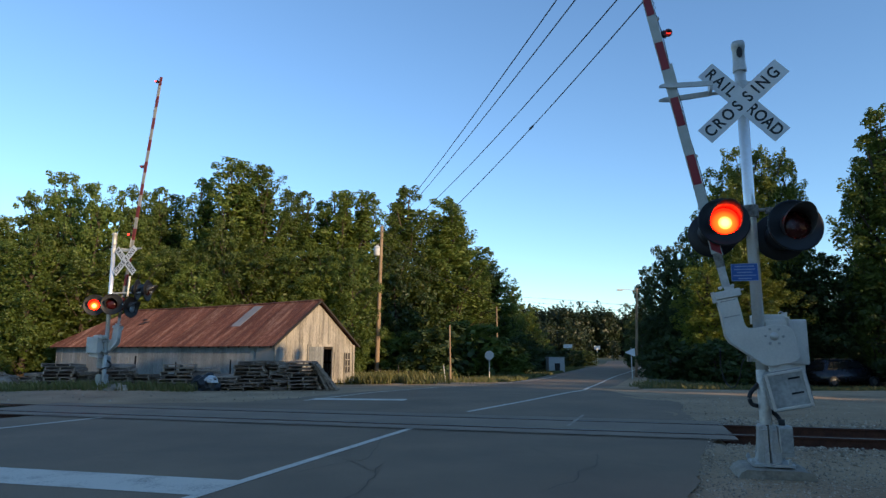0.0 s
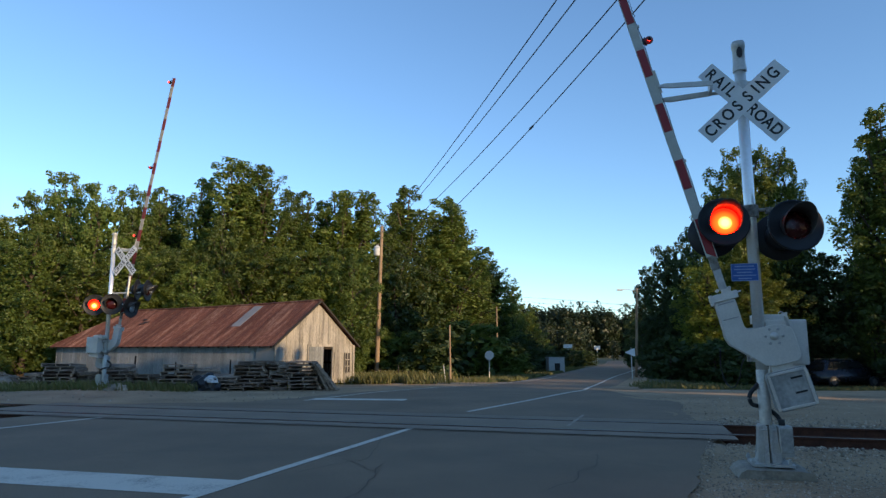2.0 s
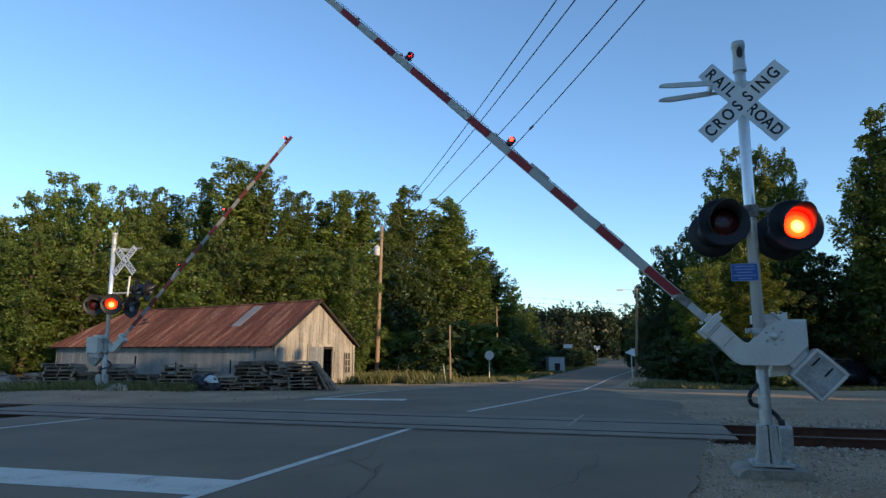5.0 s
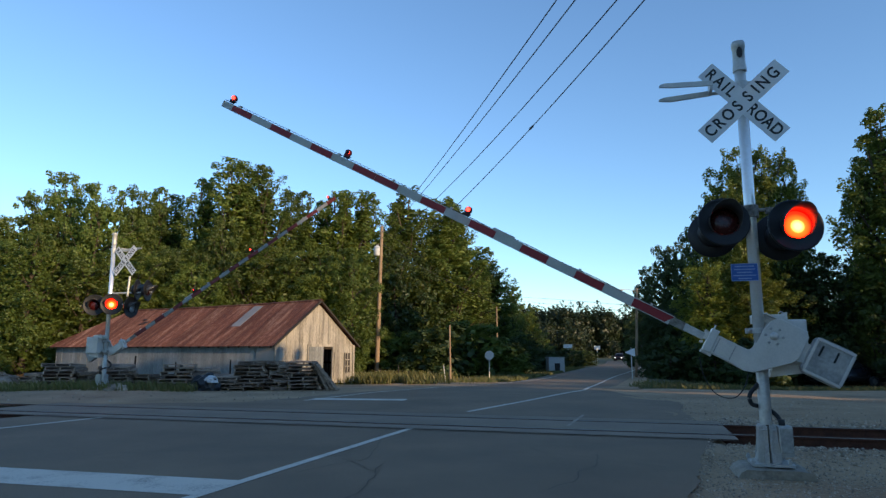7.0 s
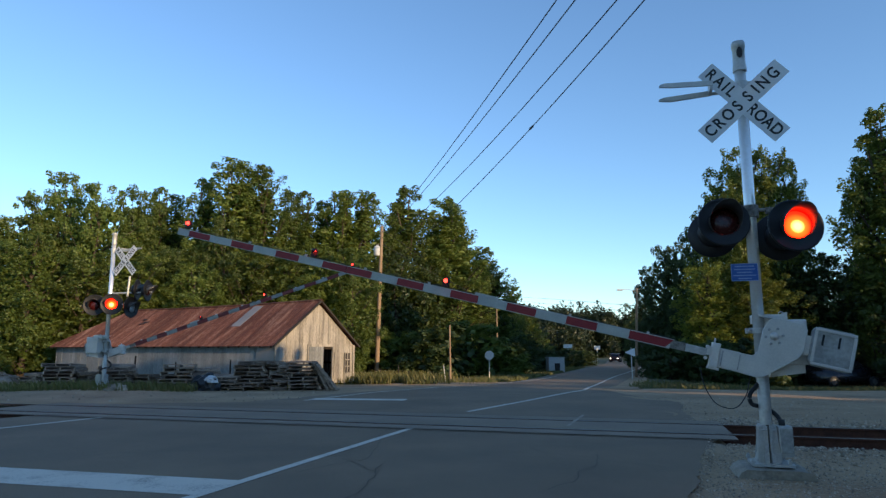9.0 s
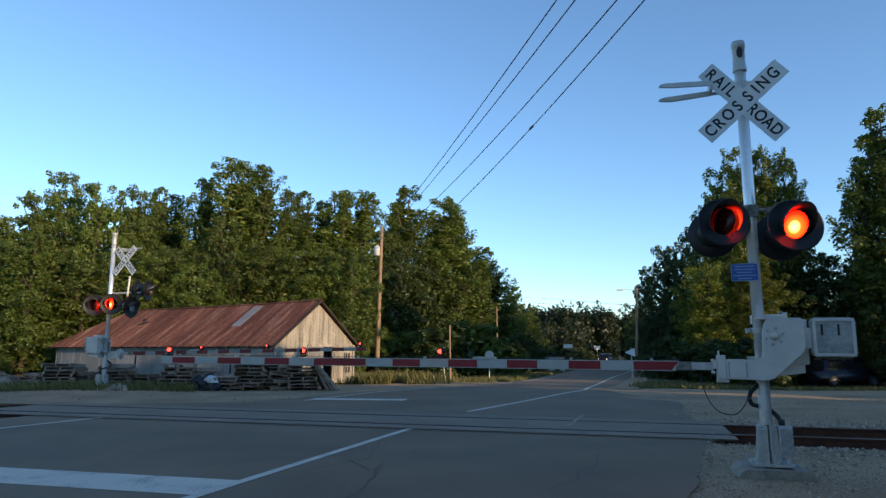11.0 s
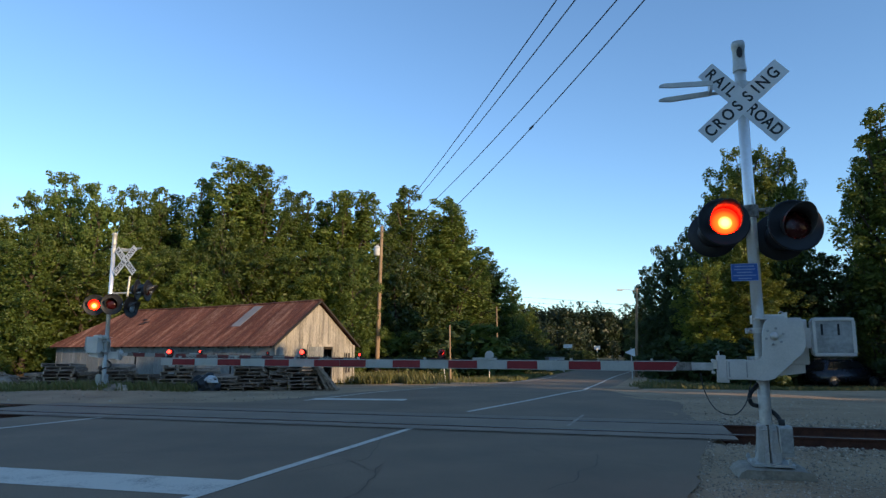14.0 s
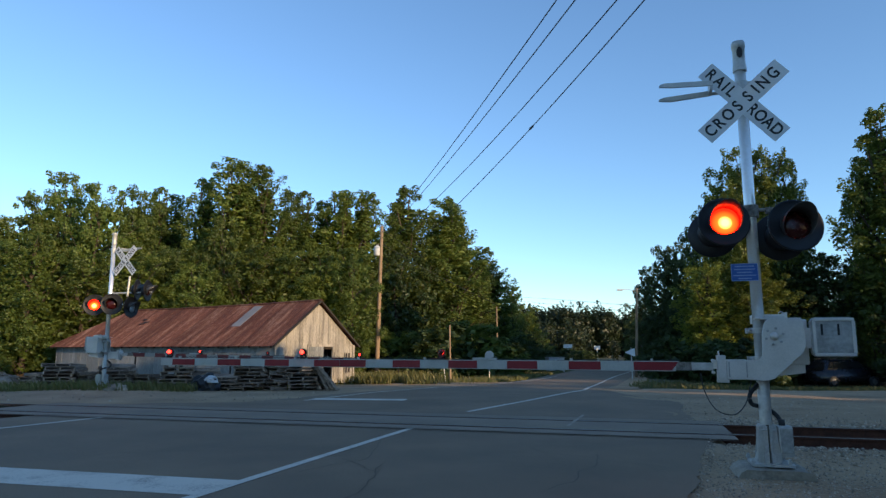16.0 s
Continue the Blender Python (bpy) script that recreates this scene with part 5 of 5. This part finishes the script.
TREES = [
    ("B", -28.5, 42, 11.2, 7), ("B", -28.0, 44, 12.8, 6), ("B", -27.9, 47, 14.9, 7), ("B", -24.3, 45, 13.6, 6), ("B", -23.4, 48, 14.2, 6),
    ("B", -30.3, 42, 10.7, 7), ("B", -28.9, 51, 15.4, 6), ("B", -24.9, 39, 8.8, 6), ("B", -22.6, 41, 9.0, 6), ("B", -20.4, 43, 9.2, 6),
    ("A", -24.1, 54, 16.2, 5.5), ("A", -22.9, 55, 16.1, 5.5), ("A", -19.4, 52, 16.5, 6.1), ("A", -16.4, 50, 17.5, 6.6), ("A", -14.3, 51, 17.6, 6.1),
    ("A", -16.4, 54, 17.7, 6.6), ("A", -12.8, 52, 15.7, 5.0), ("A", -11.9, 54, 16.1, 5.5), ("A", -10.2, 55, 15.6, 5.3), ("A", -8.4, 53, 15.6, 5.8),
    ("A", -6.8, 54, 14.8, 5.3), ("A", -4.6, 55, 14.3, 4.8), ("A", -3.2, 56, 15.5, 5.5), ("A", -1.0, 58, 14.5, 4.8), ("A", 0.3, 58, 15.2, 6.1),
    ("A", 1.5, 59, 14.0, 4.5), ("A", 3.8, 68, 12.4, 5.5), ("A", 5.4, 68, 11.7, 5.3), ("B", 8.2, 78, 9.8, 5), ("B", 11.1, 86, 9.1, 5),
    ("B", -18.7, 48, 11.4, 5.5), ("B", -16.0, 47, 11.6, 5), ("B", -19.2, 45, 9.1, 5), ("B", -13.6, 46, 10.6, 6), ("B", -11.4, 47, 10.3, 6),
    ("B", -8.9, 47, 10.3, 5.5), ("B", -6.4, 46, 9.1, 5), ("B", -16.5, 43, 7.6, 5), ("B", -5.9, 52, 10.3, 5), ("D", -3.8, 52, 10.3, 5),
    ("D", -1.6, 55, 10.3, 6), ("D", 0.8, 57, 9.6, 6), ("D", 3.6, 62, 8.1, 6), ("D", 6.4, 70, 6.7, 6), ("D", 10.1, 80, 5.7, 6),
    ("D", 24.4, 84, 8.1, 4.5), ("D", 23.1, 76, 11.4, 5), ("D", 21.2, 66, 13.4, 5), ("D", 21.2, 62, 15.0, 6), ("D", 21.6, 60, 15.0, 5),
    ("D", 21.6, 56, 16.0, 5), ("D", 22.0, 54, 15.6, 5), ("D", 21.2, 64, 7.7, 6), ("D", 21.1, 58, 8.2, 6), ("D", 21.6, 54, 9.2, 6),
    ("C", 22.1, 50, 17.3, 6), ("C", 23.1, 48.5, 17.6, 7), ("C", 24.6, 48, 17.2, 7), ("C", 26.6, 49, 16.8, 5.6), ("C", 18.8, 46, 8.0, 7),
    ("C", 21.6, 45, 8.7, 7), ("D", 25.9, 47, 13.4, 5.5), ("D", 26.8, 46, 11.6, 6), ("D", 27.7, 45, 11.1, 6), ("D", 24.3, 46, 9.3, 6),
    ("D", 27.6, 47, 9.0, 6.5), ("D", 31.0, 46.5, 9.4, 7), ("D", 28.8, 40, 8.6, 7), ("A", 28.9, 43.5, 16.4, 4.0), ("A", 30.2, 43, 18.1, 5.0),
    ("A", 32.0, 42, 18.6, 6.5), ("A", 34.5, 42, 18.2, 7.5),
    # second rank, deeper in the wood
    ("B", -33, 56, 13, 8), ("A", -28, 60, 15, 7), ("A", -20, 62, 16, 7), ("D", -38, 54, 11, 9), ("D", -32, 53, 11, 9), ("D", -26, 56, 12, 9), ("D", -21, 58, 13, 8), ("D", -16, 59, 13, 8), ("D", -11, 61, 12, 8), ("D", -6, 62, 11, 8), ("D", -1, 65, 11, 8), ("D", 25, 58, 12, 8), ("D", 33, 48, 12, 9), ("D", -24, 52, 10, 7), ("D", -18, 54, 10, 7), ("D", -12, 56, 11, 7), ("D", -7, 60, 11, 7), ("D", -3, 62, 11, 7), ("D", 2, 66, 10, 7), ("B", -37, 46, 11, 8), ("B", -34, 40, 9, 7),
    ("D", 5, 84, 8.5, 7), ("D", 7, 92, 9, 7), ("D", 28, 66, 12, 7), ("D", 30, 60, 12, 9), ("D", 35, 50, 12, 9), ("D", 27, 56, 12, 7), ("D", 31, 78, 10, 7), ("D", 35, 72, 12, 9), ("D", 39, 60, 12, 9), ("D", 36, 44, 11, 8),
    # unseen trees added beside and behind the viewpoint, mostly to shade crossing and lot
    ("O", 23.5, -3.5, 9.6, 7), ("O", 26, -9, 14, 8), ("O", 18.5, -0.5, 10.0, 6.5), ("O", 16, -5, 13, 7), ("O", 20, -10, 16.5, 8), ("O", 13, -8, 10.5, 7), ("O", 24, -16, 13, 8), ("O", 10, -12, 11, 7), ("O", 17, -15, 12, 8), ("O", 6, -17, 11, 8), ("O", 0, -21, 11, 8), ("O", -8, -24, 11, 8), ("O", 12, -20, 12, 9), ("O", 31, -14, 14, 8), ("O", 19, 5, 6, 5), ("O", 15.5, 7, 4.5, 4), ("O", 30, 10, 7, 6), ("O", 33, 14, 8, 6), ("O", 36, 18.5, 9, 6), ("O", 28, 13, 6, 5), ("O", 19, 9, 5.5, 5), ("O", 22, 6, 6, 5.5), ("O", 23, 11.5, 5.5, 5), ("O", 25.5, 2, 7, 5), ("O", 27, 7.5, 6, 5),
    # more unseen trees, most of them placed to shade the woods
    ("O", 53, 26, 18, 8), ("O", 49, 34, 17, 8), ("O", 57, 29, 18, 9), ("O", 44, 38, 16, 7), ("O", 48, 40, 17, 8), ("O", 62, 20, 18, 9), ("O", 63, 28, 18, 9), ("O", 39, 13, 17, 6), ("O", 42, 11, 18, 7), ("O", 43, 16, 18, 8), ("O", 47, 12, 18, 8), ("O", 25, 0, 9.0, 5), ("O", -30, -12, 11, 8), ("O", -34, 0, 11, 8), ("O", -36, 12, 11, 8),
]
BUSHES = [(-30, 40, 3.6, 5), (-27, 41, 3.5, 5), (-24.5, 42.5, 4, 5), (-32, 36, 3, 5), (-22, 43, 4.5, 5), (-4, 49, 3.0, 4), (-2, 48, 3.2, 4.5), (0, 45, 3.5, 5), (2, 47, 3.6, 5), (3.9, 50, 2.2, 4), (6.3, 56, 2.6, 5), (6.2, 61, 3, 5), (9.4, 68, 2.6, 4), (-6.5, 49, 3, 4), (12.0, 76, 2.0, 4), (15, 84, 2.2, 4), (18.5, 94, 2.4, 5), (17, 88, 2.2, 4), (21, 97, 2.2, 4), (14, 91, 2.8, 5), (11, 86, 2.8, 5), (14.5, 42, 2.6, 4), (16.5, 40, 2.6, 4), (18.2, 41, 2.8, 4), (20.4, 42, 3.0, 4), (22, 45, 3.2, 5), (26, 46, 3.2, 5), (30, 46, 3.4, 5), (31, 36, 3.2, 5), (17.8, 50, 3, 4), (21.0, 58, 3.2, 4), (25.5, 66, 3.2, 5), (32, 84, 3.2, 6), (38, 96, 3.2, 6), (-38, 33, 3.4, 6)]


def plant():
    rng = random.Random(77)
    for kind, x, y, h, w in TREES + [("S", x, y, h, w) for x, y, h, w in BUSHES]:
        # bushes right of x = 5 take the leaves darkened for shade
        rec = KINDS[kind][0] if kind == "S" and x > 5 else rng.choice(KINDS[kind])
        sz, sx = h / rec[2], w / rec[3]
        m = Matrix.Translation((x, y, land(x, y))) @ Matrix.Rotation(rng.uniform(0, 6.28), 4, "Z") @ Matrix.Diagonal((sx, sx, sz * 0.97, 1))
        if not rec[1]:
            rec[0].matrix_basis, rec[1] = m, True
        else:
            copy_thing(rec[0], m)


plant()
for recs in KINDS.values():
    for rec in recs:
        if not rec[1]:
            rec[0].matrix_basis = Matrix.Translation((-60 - 4 * rec[2] + rec[3], -40, 0))


def far_woods():
    rng = np.random.default_rng(9)
    V, F = [], []
    k = 0
    for i in range(330):
        if i < 200:
            x, y, h = rng.uniform(-10, 95), rng.uniform(215, 290), rng.uniform(15, 19)
        else:
            y = rng.uniform(95, 215)
            side = rng.random() < 0.5
            x = (lerp(LEFT_EDGE, y) - 4 - rng.exponential(8)) if side else (lerp(RIGHT_EDGE, y) + 8 + rng.exponential(9))
            h = rng.uniform(4.5, 8) if side else rng.uniform(7, 11)
        w = h * 0.5
        n = 1300 if i < 200 else 800
        d = rng.normal(size=(n, 3))
        d /= np.linalg.norm(d, axis=1)[:, None]
        lump = 1 + 0.25 * np.sin(d[:, 0:1] * 5 + i) * np.cos(d[:, 2:3] * 6 + i * 2)
        p = np.array((x, y, base_z(y) + h * 0.5)) + d * np.array((w / 2, w / 2, h / 2)) * lump * rng.uniform(0.45, 1.05, (n, 1))
        nor = d + rng.normal(size=(n, 3)) * 0.6
        nor /= np.linalg.norm(nor, axis=1)[:, None]
        t1 = np.cross(nor, rng.normal(size=(n, 3)))
        t1 /= np.linalg.norm(t1, axis=1)[:, None]
        t2 = np.cross(nor, t1)
        s = rng.uniform(0.18, 0.42, (n, 1)) * (1.6 if i < 200 else 0.75)
        V.append(np.stack((p - t1 * s, p - t2 * s * 0.7, p + t1 * s, p + t2 * s * 0.7), axis=1).reshape(-1, 3))
        F += [(k + 4 * j, k + 4 * j + 1, k + 4 * j + 2, k + 4 * j + 3) for j in range(n)]
        k += 4 * n
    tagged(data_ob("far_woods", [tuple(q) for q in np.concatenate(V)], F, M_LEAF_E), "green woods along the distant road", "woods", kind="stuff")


far_woods()


def grass(name, n, region, hgt, seed, label):
    rng = np.random.default_rng(seed)
    V, F = [], []
    for _ in range(n):
        p = region(rng)
        if p is None:
            continue
        x, y = p
        z = land(x, y)
        h = hgt * rng.uniform(0.35, 1.2)
        a = rng.uniform(0, 6.28)
        w = 0.012 + 0.0006 * y
        lx, ly = rng.normal(0, 0.3, 2) * h
        k = len(V)
        V += [(x - w * math.cos(a), y - w * math.sin(a), z), (x + w * math.cos(a), y + w * math.sin(a), z), (x + lx * 0.4 + w * 0.6, y + ly * 0.4, z + h * 0.6), (x + lx, y + ly, z + h)]
        F += [(k, k + 1, k + 2), (k, k + 2, k + 3)]
    tagged(data_ob(name, V, F, M_GRASS), label, "grass", kind="stuff")


def strip_l(rng):
    x = rng.uniform(-34, -5)
    y = 21.0 + abs(rng.normal(0, 2.4)) + 0.1 * (x + 10 if x > -10 else 0) + (1.5 if x > -8 else 0)
    return (x, y)


def strip_p(rng):
    x, y = rng.normal(-2.8, 1.2), 30.5 + abs(rng.normal(0, 7))
    return (x, y) if noise.noise(Vector((x * 1.3, y * 0.5, 0))) > -0.12 else None


def strip_far(rng):
    y = rng.uniform(33, 80)
    return (lerp(LEFT_EDGE, y) - 0.4 - rng.exponential(1.8), y)


def strip_r(rng):
    x = rng.uniform(7.5, 36)
    y = 25.5 + abs(rng.normal(0, 5))
    if x < lerp(RIGHT_EDGE, y) + 0.6:
        return None
    return (x, y)


grass("barn_grass", 16000, strip_l, 0.30, 1, "short dry grass along the shoulder by the barn")
grass("pole_grass", 9000, strip_p, 0.5, 2, "tall sunlit dry grass round the utility pole")
grass("verge_grass", 9000, strip_far, 0.2, 3, "rough grass along the road verge")
grass("lot_grass", 12000, strip_r, 0.18, 4, "rough grass at the edge of the lot")


# ---- movement ----
FLIPS = [0.35, 0.86, 1.38, 1.92, 2.40, 2.89, 3.54, 4.06, 4.59, 5.12, 5.66, 6.19, 6.74, 7.28, 7.8, 8.33, 8.87, 9.4, 9.93, 10.46, 10.98, 11.58, 12.06, 12.58, 13.1, 13.64, 14.17, 14.7, 15.22, 15.76]
NEAR_ANGLES = [(0, 79.1), (1.4, 79.1), (1.7, 78.6), (2.0, 75.54), (2.5, 66.6), (3.0, 61.3), (3.5, 56.8), (4.0, 52.8), (4.8, 45.8), (5.6, 39.3), (6.5, 32.2), (7.0, 28.2), (7.5, 24.5), (8.0, 20.8), (8.5, 17.25), (9.0, 13.8), (9.6, 9.7), (10.2, 5.7), (10.8, 1.6), (11.05, 0.2), (11.3, 0.15), (16, 0.15)]
FAR_ANGLES = [(0, 83.3), (1.4, 83.3), (1.7, 82.8), (2.0, 79.9), (2.5, 69.9), (3.0, 64.3), (3.5, 60.0), (4.0, 55.7), (4.8, 48.7), (5.6, 41.9), (6.5, 34.4), (7.0, 30.6), (7.5, 26.8), (8.0, 23.1), (8.5, 19.5), (9.0, 16.0), (9.6, 11.6), (10.2, 7.2), (10.8, 2.6), (11.15, 0.0), (11.35, -0.98), (16, -0.98)]


def turns(base, lit_first):
    """The rows of a two-faced lens that turns half round at each change."""
    a = 0.0 if lit_first else 180.0
    rows = [(0.0, base @ pose(0, 0, 0, 0, 0, a))]
    for t in FLIPS:
        k = round(t * FPS)
        for j, add in enumerate((0, 60, 120, 180)):
            rows.append(((k - 1 + j) / FPS, base @ pose(0, 0, 0, 0, 0, a + add)))
        a += 180
    rows.append((16.0, base @ pose(0, 0, 0, 0, 0, a)))
    return rows


def motions():
    for arm, table in ((near_arm, NEAR_ANGLES), (far_arm, FAR_ANGLES)):
        walk(arm, [(t, pose(*PIVOT, 0, a, 0)) for t, a in table])
    seat = pose(0, -0.005, 0)
    walk(near_left[1], turns(seat, True))
    walk(near_right[1], turns(seat, False))
    walk(far_left[1], turns(seat, True))
    walk(far_right[1], turns(seat, False))
    for lens, first in ((near_lens, False), (far_lens, True)):
        walk(lens[0][0], turns(lens[0][1], first))
        walk(lens[1][0], turns(lens[1][1], not first))
    walk(slack, [(t, pose(-0.10, 0, z, 0, 0, a)) for t, z, a in ((0, 1.3, -75), (4.0, 1.3, -75), (6.0, 1.24, -30), (7.0, 1.2, 0), (9.0, 1.09, 0), (11.2, 1.02, 0), (16, 1.02, 0))])
    rows = []
    for t, x, y in ((0, 118, 189), (3, 84, 174), (5, 57, 159), (6.3, 41.7, 150), (7.5, 37.4, 139), (9.0, 33.5, 128), (10.5, 28.6, 114), (11.5, 25.0, 107), (12.2, 20.0, 104), (13.2, 12, 103.5), (14.2, 5, 104), (16, -1, 105)):
        rows.append((t, pose(x, y, base_z(y) + 0.02, 0, 0, -21 if t < 11 else (-45 if t < 12 else -84))))
    walk(moving_car, rows)


motions()
